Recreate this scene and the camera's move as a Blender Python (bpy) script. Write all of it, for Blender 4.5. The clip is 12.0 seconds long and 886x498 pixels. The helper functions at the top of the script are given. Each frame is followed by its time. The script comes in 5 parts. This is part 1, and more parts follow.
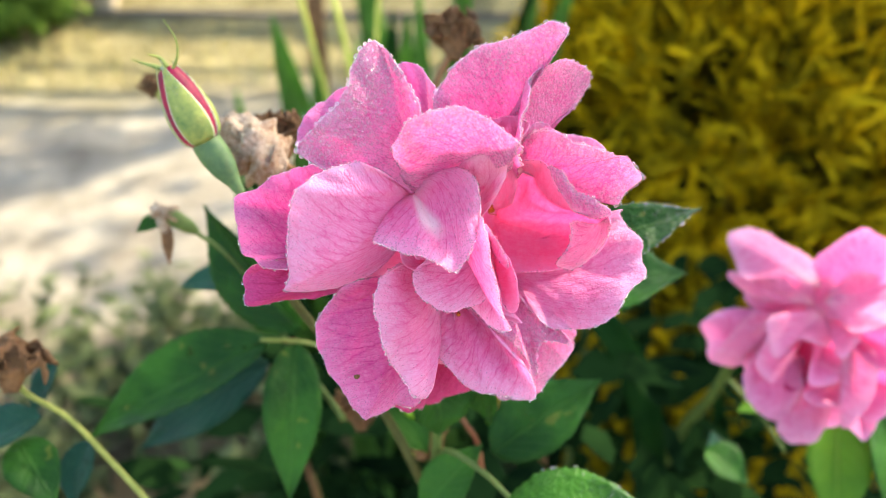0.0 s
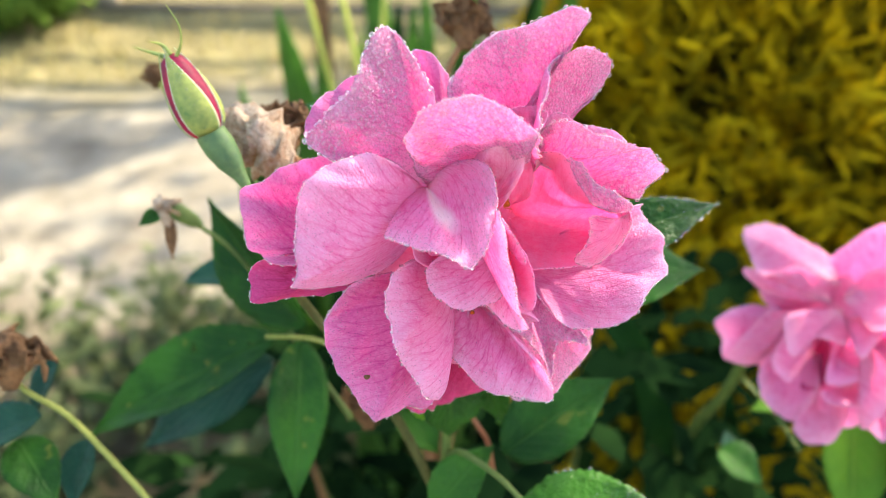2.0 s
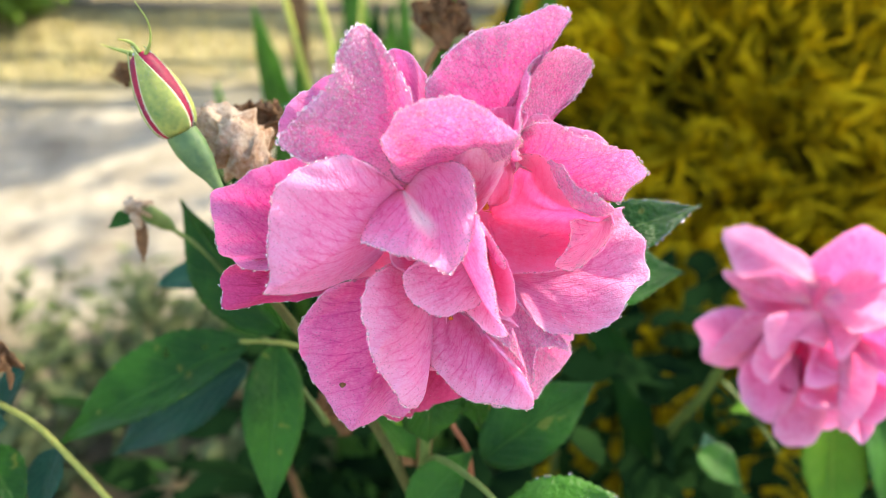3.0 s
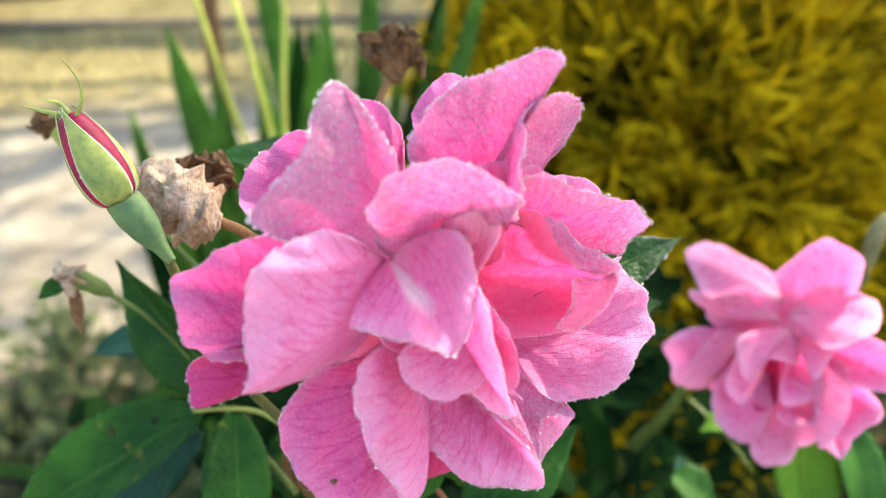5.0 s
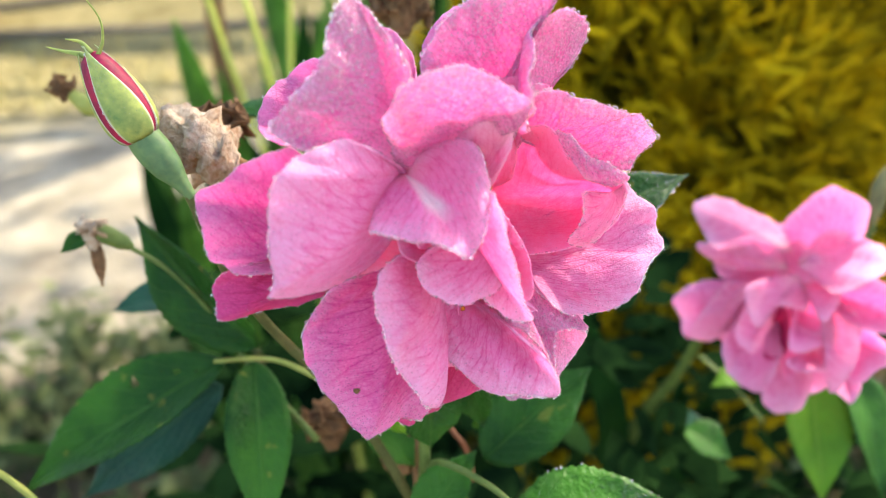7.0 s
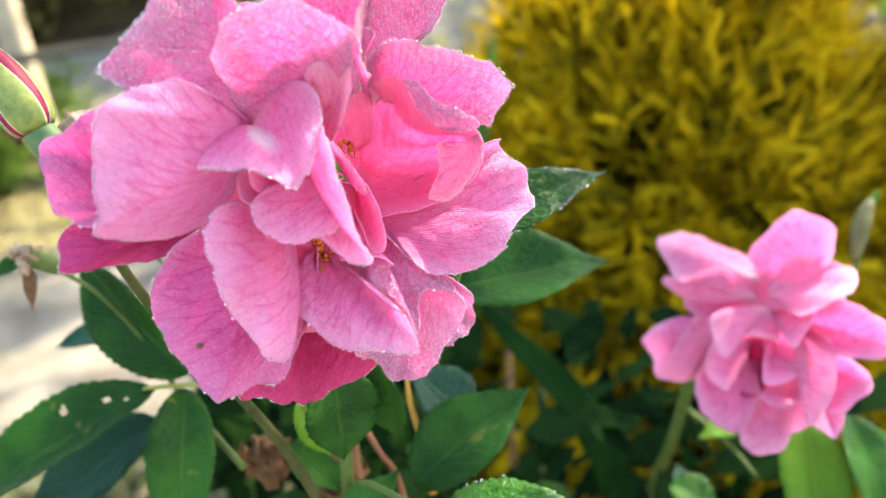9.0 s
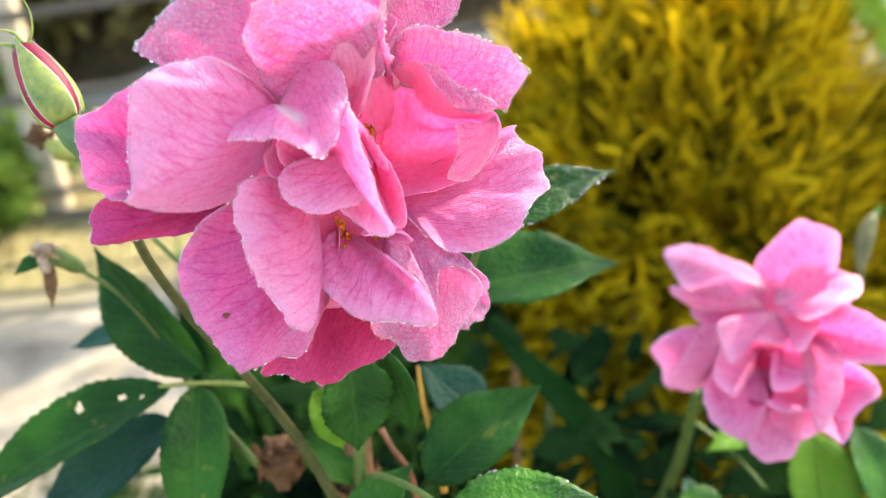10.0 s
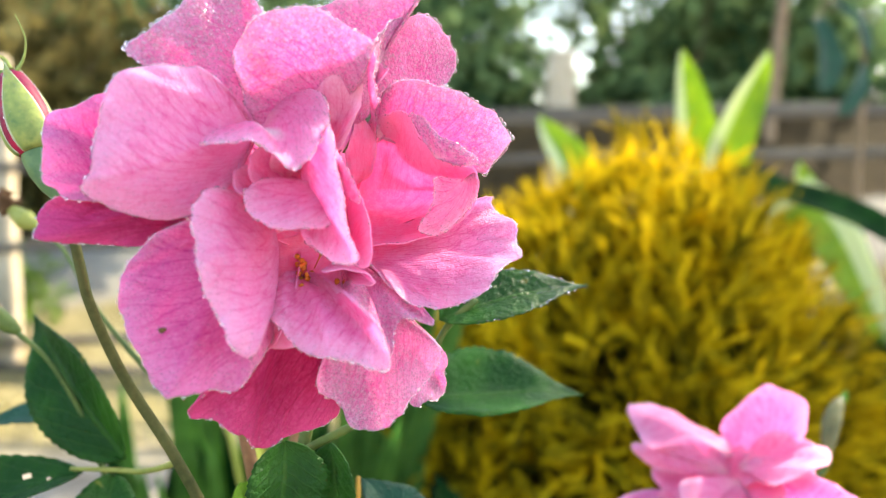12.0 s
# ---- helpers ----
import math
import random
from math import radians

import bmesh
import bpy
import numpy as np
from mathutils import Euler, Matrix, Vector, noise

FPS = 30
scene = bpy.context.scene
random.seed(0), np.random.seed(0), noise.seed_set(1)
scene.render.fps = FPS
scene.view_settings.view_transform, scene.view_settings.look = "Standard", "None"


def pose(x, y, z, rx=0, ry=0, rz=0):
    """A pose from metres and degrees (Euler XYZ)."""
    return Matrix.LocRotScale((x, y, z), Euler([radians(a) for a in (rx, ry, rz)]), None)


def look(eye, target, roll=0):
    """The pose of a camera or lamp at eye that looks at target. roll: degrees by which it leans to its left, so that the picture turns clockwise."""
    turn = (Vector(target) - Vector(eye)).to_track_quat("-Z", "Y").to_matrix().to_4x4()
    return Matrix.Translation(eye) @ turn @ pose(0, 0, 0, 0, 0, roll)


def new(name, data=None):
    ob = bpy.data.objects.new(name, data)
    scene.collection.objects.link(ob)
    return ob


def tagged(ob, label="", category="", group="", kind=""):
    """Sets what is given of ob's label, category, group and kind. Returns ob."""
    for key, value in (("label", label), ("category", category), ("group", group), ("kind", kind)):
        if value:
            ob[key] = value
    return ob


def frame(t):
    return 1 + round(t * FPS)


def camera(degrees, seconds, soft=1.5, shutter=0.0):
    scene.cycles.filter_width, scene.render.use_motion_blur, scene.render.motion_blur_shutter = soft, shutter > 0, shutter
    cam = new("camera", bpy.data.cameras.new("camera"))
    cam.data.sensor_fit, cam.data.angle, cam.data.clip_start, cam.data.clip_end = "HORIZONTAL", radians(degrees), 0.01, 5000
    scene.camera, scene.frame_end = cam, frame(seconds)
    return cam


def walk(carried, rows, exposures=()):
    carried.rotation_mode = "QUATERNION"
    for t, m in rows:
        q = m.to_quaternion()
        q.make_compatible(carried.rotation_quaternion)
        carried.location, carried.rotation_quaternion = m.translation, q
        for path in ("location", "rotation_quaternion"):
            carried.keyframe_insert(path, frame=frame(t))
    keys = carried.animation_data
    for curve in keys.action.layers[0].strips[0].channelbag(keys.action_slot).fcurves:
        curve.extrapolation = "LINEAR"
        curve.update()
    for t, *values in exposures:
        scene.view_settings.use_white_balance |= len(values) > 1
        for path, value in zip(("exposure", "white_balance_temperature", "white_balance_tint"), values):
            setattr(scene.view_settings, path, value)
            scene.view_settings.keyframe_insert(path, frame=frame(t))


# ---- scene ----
# ---- camera and its walk ----
cam = camera(55.8, 12.0, soft=0.85)
cam.data.dof.use_dof = True
cam.data.dof.focus_distance = 0.158
cam.data.dof.aperture_fstop = 12.5
PATH = [
    (0, (0.00000, 0.00000, 0.85000), (-0.00488, 0.42728, 0.59036), -0.36),
    (0.5, (-0.00047, -0.00221, 0.85199), (-0.00770, 0.42333, 0.58957), -0.03),
    (1, (-0.00168, -0.00066, 0.84691), (-0.00891, 0.42483, 0.58440), -0.14),
    (1.5, (-0.00022, 0.00497, 0.84807), (-0.00930, 0.43054, 0.58575), -0.21),
    (2, (-0.00206, 0.00574, 0.84680), (-0.00898, 0.43117, 0.58418), -0.33),
    (2.5, (0.00013, 0.00807, 0.84591), (-0.00404, 0.43341, 0.58310), -0.08),
    (4.5, (-0.01307, 0.01657, 0.84497), (0.03449, 0.44062, 0.58435), 0.95),
    (5, (-0.01251, 0.02877, 0.84705), (0.03870, 0.45274, 0.58699), 0.02),
    (5.5, (-0.01566, 0.02836, 0.84588), (0.03736, 0.45161, 0.58501), -0.23),
    (6, (-0.01790, 0.02473, 0.84736), (0.03338, 0.44709, 0.58472), -1.08),
    (6.5, (-0.01812, 0.02053, 0.84403), (0.03431, 0.44127, 0.57903), -0.87),
    (8.5, (0.01131, 0.00831, 0.81112), (0.02902, 0.46472, 0.60771), -5.44),
    (9, (0.01758, 0.00386, 0.80621), (0.03576, 0.46642, 0.61723), -4.96),
    (9.5, (0.01453, 0.00070, 0.80446), (0.03049, 0.46478, 0.61907), -4.86),
    (10, (0.01337, -0.00430, 0.79724), (0.03288, 0.46733, 0.63238), -4.63),
    (10.5, (0.01479, -0.00482, 0.78803), (0.03928, 0.47537, 0.65085), -2.96),
    (11, (0.01540, -0.00600, 0.78210), (0.04731, 0.48207, 0.67830), -0.62),
    (11.5, (0.01198, -0.00473, 0.77831), (0.04599, 0.48747, 0.69721), 0.31),
    (12, (0.01295, -0.00345, 0.76917), (0.05636, 0.49266, 0.72454), 2.89),
]
walk(cam, [(t, look(eye, target, roll)) for t, eye, target, roll in PATH], exposures=((0.0, 2.44, 7500, 4), (6.5, 2.43, 7500, 4), (8.5, 2.52, 7500, 4), (12.0, 2.60, 7500, 4)))

# ---- world, sun, exposure ----
SUN_AZ, SUN_EL = radians(50), radians(40)      # azimuth from +y towards +x
world = bpy.data.worlds.new("sky")
world.use_nodes = True
scene.world = world
wn = world.node_tree
sky = wn.nodes.new("ShaderNodeTexSky")
sky.sky_type = "NISHITA"
sky.sun_disc = False
sky.sun_elevation, sky.sun_rotation = SUN_EL, SUN_AZ
sky.air_density, sky.dust_density, sky.ozone_density = 1.0, 1.5, 1.0
wn.nodes["Background"].inputs["Strength"].default_value = 0.15
wn.links.new(sky.outputs["Color"], wn.nodes["Background"].inputs["Color"])
sun_data = bpy.data.lights.new("sun", "SUN")
sun_data.energy, sun_data.angle, sun_data.color = 3.4, radians(0.6), (1.0, 0.93, 0.80)
sun = new("sun", sun_data)
sun_way = Vector((math.sin(SUN_AZ) * math.cos(SUN_EL), math.cos(SUN_AZ) * math.cos(SUN_EL), math.sin(SUN_EL)))
sun.matrix_world = look(tuple(sun_way * 30), (0, 0, 0))

# ---- materials ----
def node(mat, kind, **values):
    """A node of a material's tree, with its input values by name or index."""
    n = mat.node_tree.nodes.new(kind)
    for key, value in values.items():
        if key.startswith("i_"):
            n.inputs[int(key[2:])].default_value = value
    return n


def material(name):
    mat = bpy.data.materials.new(name)
    mat.use_nodes = True
    return mat, mat.node_tree, mat.node_tree.nodes["Principled BSDF"]


def ramp(mat, source, stops):
    """A colour ramp with (place, colour) stops, fed by source."""
    n = mat.node_tree.nodes.new("ShaderNodeValToRGB")
    while len(n.color_ramp.elements) < len(stops):
        n.color_ramp.elements.new(0.5)
    for e, (place, colour) in zip(n.color_ramp.elements, stops):
        e.position, e.color = place, (*colour, 1) if len(colour) == 3 else colour
    mat.node_tree.links.new(source, n.inputs[0])
    return n.outputs[0]


def noise_of(mat, vector, scale, detail=4.0, rough=0.55, warp=0.0):
    n = mat.node_tree.nodes.new("ShaderNodeTexNoise")
    n.inputs["Scale"].default_value, n.inputs["Detail"].default_value = scale, detail
    n.inputs["Roughness"].default_value, n.inputs["Distortion"].default_value = rough, warp
    if vector is not None:
        mat.node_tree.links.new(vector, n.inputs["Vector"])
    return n


def mixed(mat, factor, a, b, how="MIX"):
    """Colour mix; factor, a and b are sockets or values."""
    n = mat.node_tree.nodes.new("ShaderNodeMix")
    n.data_type, n.blend_type = "RGBA", how
    for slot, value in ((0, factor), (6, a), (7, b)):
        if hasattr(value, "is_output"):
            mat.node_tree.links.new(value, n.inputs[slot])
        else:
            n.inputs[slot].default_value = value if slot == 0 else (*value, 1)
    return n.outputs[2]


def maths(mat, how, a, b=0.0, c=None):
    n = mat.node_tree.nodes.new("ShaderNodeMath")
    n.operation = how
    for slot, value in enumerate((a, b) if c is None else (a, b, c)):
        if hasattr(value, "is_output"):
            mat.node_tree.links.new(value, n.inputs[slot])
        else:
            n.inputs[slot].default_value = value
    return n.outputs[0]


def bumped(mat, bsdf, height, strength, distance):
    n = mat.node_tree.nodes.new("ShaderNodeBump")
    n.inputs["Strength"].default_value, n.inputs["Distance"].default_value = strength, distance
    mat.node_tree.links.new(height, n.inputs["Height"])
    mat.node_tree.links.new(n.outputs[0], bsdf.inputs["Normal"])
    return n.outputs[0]


def thin(mat, bsdf, colour, share, normal=None):
    """Lets part of the light through a thin leaf or petal."""
    t = mat.node_tree
    lucent, mix = t.nodes.new("ShaderNodeBsdfTranslucent"), t.nodes.new("ShaderNodeMixShader")
    mix.inputs[0].default_value = share
    t.links.new(colour, lucent.inputs["Color"])
    if normal is not None:
        t.links.new(normal, lucent.inputs["Normal"])
    t.links.new(bsdf.outputs[0], mix.inputs[1])
    t.links.new(lucent.outputs[0], mix.inputs[2])
    t.links.new(mix.outputs[0], t.nodes["Material Output"].inputs["Surface"])


def petal_material(name, deep, mid, pale, streak=False, claw=(0.88, 0.70, 0.64), wet=0.42, share=0.6, veins=1.0):
    mat, t, bsdf = material(name)
    uv = t.nodes.new("ShaderNodeUVMap")
    uv.uv_map = "blade"
    split = t.nodes.new("ShaderNodeSeparateXYZ")
    t.links.new(uv.outputs[0], split.inputs[0])
    u, v = split.outputs[0], split.outputs[1]
    co = t.nodes.new("ShaderNodeTexCoord").outputs["Object"]
    info = t.nodes.new("ShaderNodeObjectInfo")
    # from the pale claw to a deep throat and a clear blade
    base = ramp(mat, v, [(0.0, claw), (0.18, tuple((a + b) / 2 for a, b in zip(claw, mid))), (0.45, mid), (0.75, mid), (1.0, pale)])
    blot = noise_of(mat, co, 90.0, 5.0).outputs["Fac"]
    base = mixed(mat, ramp(mat, blot, [(0.38, (0, 0, 0)), (0.72, (0.42, 0.42, 0.42))]), base, deep)
    base = mixed(mat, maths(mat, "MULTIPLY_ADD", info.outputs["Random"], 0.30, 0.14), base, pale)
    fine = noise_of(mat, co, 2600.0, 2.0).outputs["Fac"]
    base = mixed(mat, ramp(mat, fine, [(0.40, (0, 0, 0)), (0.72, (0.22, 0.22, 0.22))]), base, deep)
    base = mixed(mat, ramp(mat, noise_of(mat, co, 800.0, 4.0, 0.65).outputs["Fac"], [(0.45, (0, 0, 0)), (0.75, (0.5, 0.5, 0.5))]), base, pale)
    # branching veins that fan out along the blade
    fan = t.nodes.new("ShaderNodeUVMap")
    fan.uv_map = "fan"
    bend = noise_of(mat, uv.outputs[0], 3.5, 3.0)
    sway = noise_of(mat, fan.outputs[0], 3.0, 3.0)
    shift = t.nodes.new("ShaderNodeVectorMath")
    shift.operation = "MULTIPLY_ADD"
    t.links.new(sway.outputs["Color"], shift.inputs[0])
    shift.inputs[1].default_value = (0.16, 0.30, 0)
    t.links.new(fan.outputs[0], shift.inputs[2])
    lines = []
    for sx, sy, wide in ((3.4, 0.9, 0.055), (7.5, 2.6, 0.075), (17.0, 10.0, 0.10)):
        grid = t.nodes.new("ShaderNodeMapping")
        grid.inputs["Scale"].default_value = (sx, sy, 1)
        t.links.new(shift.outputs[0], grid.inputs["Vector"])
        cells = t.nodes.new("ShaderNodeTexVoronoi")
        cells.feature, cells.voronoi_dimensions = "DISTANCE_TO_EDGE", "2D"
        cells.inputs["Scale"].default_value = 1.0
        t.links.new(grid.outputs[0], cells.inputs["Vector"])
        lines.append(ramp(mat, cells.outputs["Distance"], [(0.0, (1, 1, 1)), (wide, (0.35, 0.35, 0.35)), (wide * 2.2, (0, 0, 0))]))
    vein = maths(mat, "ADD", maths(mat, "MULTIPLY", lines[0], 0.46), maths(mat, "MULTIPLY", lines[1], 0.30))
    vein = maths(mat, "MULTIPLY", maths(mat, "ADD", vein, maths(mat, "MULTIPLY", lines[2], 0.27)), veins)
    vein = maths(mat, "MULTIPLY", vein, ramp(mat, v, [(0.12, (0, 0, 0)), (0.4, (1, 1, 1)), (0.8, (0.9, 0.9, 0.9)), (1.0, (0.3, 0.3, 0.3))]))
    base = mixed(mat, vein, base, deep)
    if streak:
        band = maths(mat, "ABSOLUTE", maths(mat, "ADD", u, maths(mat, "MULTIPLY", bend.outputs["Fac"], 0.10)), 0)
        band = ramp(mat, band, [(0.09, (0.85, 0.85, 0.85)), (0.17, (0, 0, 0))])
        base = mixed(mat, maths(mat, "MULTIPLY", band, ramp(mat, v, [(0.58, (1, 1, 1)), (0.76, (0, 0, 0))])), base, (0.97, 0.93, 0.94))
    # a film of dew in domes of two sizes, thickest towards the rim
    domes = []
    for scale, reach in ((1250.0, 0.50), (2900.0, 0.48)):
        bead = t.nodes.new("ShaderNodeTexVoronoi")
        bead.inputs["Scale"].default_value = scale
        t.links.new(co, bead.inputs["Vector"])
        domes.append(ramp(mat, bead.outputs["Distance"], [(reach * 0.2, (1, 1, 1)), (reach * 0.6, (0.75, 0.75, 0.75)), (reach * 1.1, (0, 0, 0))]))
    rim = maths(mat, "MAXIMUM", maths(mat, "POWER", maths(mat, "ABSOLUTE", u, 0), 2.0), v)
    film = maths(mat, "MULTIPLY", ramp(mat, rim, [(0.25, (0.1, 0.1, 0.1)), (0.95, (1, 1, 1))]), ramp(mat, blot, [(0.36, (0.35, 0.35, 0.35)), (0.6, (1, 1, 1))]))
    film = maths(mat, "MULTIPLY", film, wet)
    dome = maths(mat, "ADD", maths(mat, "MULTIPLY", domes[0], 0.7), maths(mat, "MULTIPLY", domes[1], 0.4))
    # pale dome tops and deeper gaps: glints and shade put into the base colour
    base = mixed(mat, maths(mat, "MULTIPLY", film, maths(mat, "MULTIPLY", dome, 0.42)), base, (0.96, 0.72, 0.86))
    base = mixed(mat, maths(mat, "MULTIPLY", film, maths(mat, "MULTIPLY", maths(mat, "SUBTRACT", 1.0, domes[0]), 0.17)), base, deep)
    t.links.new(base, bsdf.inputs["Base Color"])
    t.links.new(maths(mat, "SUBTRACT", 0.55, maths(mat, "MULTIPLY", film, 0.33)), bsdf.inputs["Roughness"])
    t.links.new(maths(mat, "ADD", 0.12, maths(mat, "MULTIPLY", film, 0.45)), bsdf.inputs["Specular IOR Level"])
    height = maths(mat, "ADD", maths(mat, "MULTIPLY", fine, 0.3), maths(mat, "MULTIPLY", vein, -0.45))
    height = maths(mat, "ADD", height, maths(mat, "MULTIPLY", dome, film))
    normal = bumped(mat, bsdf, height, 0.9, 0.0006)
    thin(mat, bsdf, base, share)
    return mat


def leaf_material(name, dark, light, rib, share=0.28, rough=0.42, spots=0.0, margin=None, gloss=0.14):
    mat, t, bsdf = material(name)
    uv = t.nodes.new("ShaderNodeUVMap")
    uv.uv_map = "blade"
    split = t.nodes.new("ShaderNodeSeparateXYZ")
    t.links.new(uv.outputs[0], split.inputs[0])
    au = maths(mat, "ABSOLUTE", split.outputs[0], 0)
    co = t.nodes.new("ShaderNodeTexCoord").outputs["Object"]
    rand = t.nodes.new("ShaderNodeNewGeometry").outputs["Random Per Island"]
    patch = noise_of(mat, co, 42.0, 5.0).outputs["Fac"]
    base = mixed(mat, ramp(mat, patch, [(0.38, (0, 0, 0)), (0.66, (1, 1, 1))]), dark, light)
    base = mixed(mat, maths(mat, "MULTIPLY", rand, 0.35), base, light)
    # side veins run forward from the rib
    slant = maths(mat, "SUBTRACT", maths(mat, "ADD", maths(mat, "MULTIPLY", split.outputs[1], 8.0), maths(mat, "MULTIPLY", noise_of(mat, uv.outputs[0], 3.0, 3.0).outputs["Fac"], 0.9)), maths(mat, "MULTIPLY", au, 2.6))
    saw = maths(mat, "ABSOLUTE", maths(mat, "SUBTRACT", maths(mat, "FRACT", slant, 0), 0.5), 0)
    side = ramp(mat, saw, [(0.0, (1, 1, 1)), (0.10, (0, 0, 0))])
    midrib = ramp(mat, au, [(0.02, (1, 1, 1)), (0.07, (0, 0, 0))])
    base = mixed(mat, maths(mat, "MULTIPLY", side, 0.14), base, rib)
    base = mixed(mat, maths(mat, "MULTIPLY", midrib, 0.35), base, rib)
    if margin:
        base = mixed(mat, ramp(mat, maths(mat, "MULTIPLY", split.outputs[0], -1.0), [(0.25, (0, 0, 0)), (0.36, (1, 1, 1))]), base, margin)
    if spots:
        worn = noise_of(mat, co, 150.0, 3.0).outputs["Fac"]
        base = mixed(mat, ramp(mat, worn, [(0.66, (0, 0, 0)), (0.70, (spots, spots, spots))]), base, (0.36, 0.28, 0.05))
    t.links.new(base, bsdf.inputs["Base Color"])
    bsdf.inputs["Roughness"].default_value = rough
    bsdf.inputs["Specular IOR Level"].default_value = gloss
    fine = noise_of(mat, co, 700.0, 3.0).outputs["Fac"]
    height = maths(mat, "SUBTRACT", maths(mat, "MULTIPLY", fine, 0.6), maths(mat, "ADD", maths(mat, "MULTIPLY", side, 0.5), midrib))
    height = maths(mat, "ADD", height, maths(mat, "MULTIPLY", noise_of(mat, co, 620.0, 2.0).outputs["Fac"], 1.9))
    normal = bumped(mat, bsdf, height, 0.5, 0.0007)
    thin(mat, bsdf, mixed(mat, 0.5, base, light), share, normal)
    return mat


def plain_material(name, a, b, scale, rough=0.8, bump=0.4, distance=0.002, stretch=(1, 1, 1), share=0.0, metal=0.0, gloss=0.2, spread=0.25):
    """Two tones in two sizes of noise, with relief."""
    mat, t, bsdf = material(name)
    co = t.nodes.new("ShaderNodeTexCoord").outputs["Object"]
    m = t.nodes.new("ShaderNodeMapping")
    m.inputs["Scale"].default_value = stretch
    t.links.new(co, m.inputs["Vector"])
    big = noise_of(mat, m.outputs[0], scale, 5.0).outputs["Fac"]
    small = noise_of(mat, m.outputs[0], scale * 6, 4.0).outputs["Fac"]
    both = maths(mat, "ADD", maths(mat, "MULTIPLY", big, 0.65), maths(mat, "MULTIPLY", small, 0.35))
    rand = t.nodes.new("ShaderNodeNewGeometry").outputs["Random Per Island"]
    both = maths(mat, "ADD", both, maths(mat, "MULTIPLY", maths(mat, "SUBTRACT", rand, 0.5), spread))
    base = ramp(mat, both, [(0.32, a), (0.68, b)])
    t.links.new(base, bsdf.inputs["Base Color"])
    bsdf.inputs["Roughness"].default_value, bsdf.inputs["Metallic"].default_value = rough, metal
    bsdf.inputs["Specular IOR Level"].default_value = gloss
    bumped(mat, bsdf, both, bump, distance)
    if share:
        thin(mat, bsdf, base, share)
    return mat


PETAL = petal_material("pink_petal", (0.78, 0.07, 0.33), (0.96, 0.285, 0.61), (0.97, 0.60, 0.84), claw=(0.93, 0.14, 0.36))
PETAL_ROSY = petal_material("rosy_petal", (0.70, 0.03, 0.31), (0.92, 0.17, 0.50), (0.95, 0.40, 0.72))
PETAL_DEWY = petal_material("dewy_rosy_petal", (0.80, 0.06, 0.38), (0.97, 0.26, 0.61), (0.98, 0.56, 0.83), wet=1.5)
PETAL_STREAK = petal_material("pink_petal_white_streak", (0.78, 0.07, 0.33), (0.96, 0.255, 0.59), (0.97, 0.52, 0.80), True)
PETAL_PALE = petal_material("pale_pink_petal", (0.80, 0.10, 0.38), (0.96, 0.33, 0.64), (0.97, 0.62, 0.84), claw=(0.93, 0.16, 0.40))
# darker petal copy: shade of folds, underside and throat is in its colour
PETAL_SHADED = petal_material("shaded_pink_petal", (0.36, 0.006, 0.08), (0.52, 0.018, 0.13), (0.68, 0.075, 0.25), claw=(0.48, 0.02, 0.12), wet=0.08, share=0.3)
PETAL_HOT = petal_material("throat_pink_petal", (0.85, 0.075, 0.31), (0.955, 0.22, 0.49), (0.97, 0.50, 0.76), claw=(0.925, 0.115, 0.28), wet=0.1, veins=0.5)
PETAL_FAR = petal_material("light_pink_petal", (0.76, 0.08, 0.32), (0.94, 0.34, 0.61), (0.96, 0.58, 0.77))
ROSE_LEAF = leaf_material("rose_leaf_green", (0.006, 0.034, 0.008), (0.040, 0.135, 0.016), (0.07, 0.17, 0.03), share=0.2, spots=0.25, gloss=0.11, rough=0.38)
ROSE_LEAF_DARK = leaf_material("rose_leaf_blue_green", (0.007, 0.038, 0.024), (0.017, 0.07, 0.04), (0.05, 0.12, 0.06), share=0.15)
FRESH_LEAF = leaf_material("fresh_leaf", (0.07, 0.19, 0.02), (0.18, 0.36, 0.028), (0.28, 0.42, 0.06), share=0.45)
BLADE_LEAF = leaf_material("green_blade", (0.035, 0.10, 0.02), (0.15, 0.30, 0.06), (0.20, 0.34, 0.09), share=0.5, rough=0.6, gloss=0.05)
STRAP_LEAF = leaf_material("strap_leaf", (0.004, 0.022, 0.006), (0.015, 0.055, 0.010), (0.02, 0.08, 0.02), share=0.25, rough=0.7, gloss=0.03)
EDGED_LEAF = leaf_material("pale_edged_leaf", (0.15, 0.30, 0.03), (0.42, 0.54, 0.04), (0.32, 0.46, 0.07), share=0.5, margin=(0.80, 0.80, 0.48))
GOLD_LEAF = plain_material("golden_foliage", (0.10, 0.078, 0.005), (0.76, 0.50, 0.018), 9.0, 0.55, 0.2, 0.001, share=0.36, gloss=0.0, spread=0.45)
# dark copy of the golden foliage: the shrub's inner shade is in the colour
SHRUB_SHADE = plain_material("shaded_shrub_foliage", (0.012, 0.014, 0.003), (0.07, 0.06, 0.008), 12.0, 0.8, 0.2, 0.001, share=0.2, gloss=0.0)
# green of the bush beside the shrub, darkened so the colour carries its shade
SHADED_LEAF = plain_material("shaded_bush_foliage", (0.008, 0.02, 0.006), (0.05, 0.09, 0.02), 8.0, 0.8, 0.2, 0.001, share=0.25, gloss=0.0)
STEM_GREEN = plain_material("green_stem", (0.04, 0.075, 0.018), (0.115, 0.15, 0.035), 120.0, 0.5, 0.3, 0.0004)
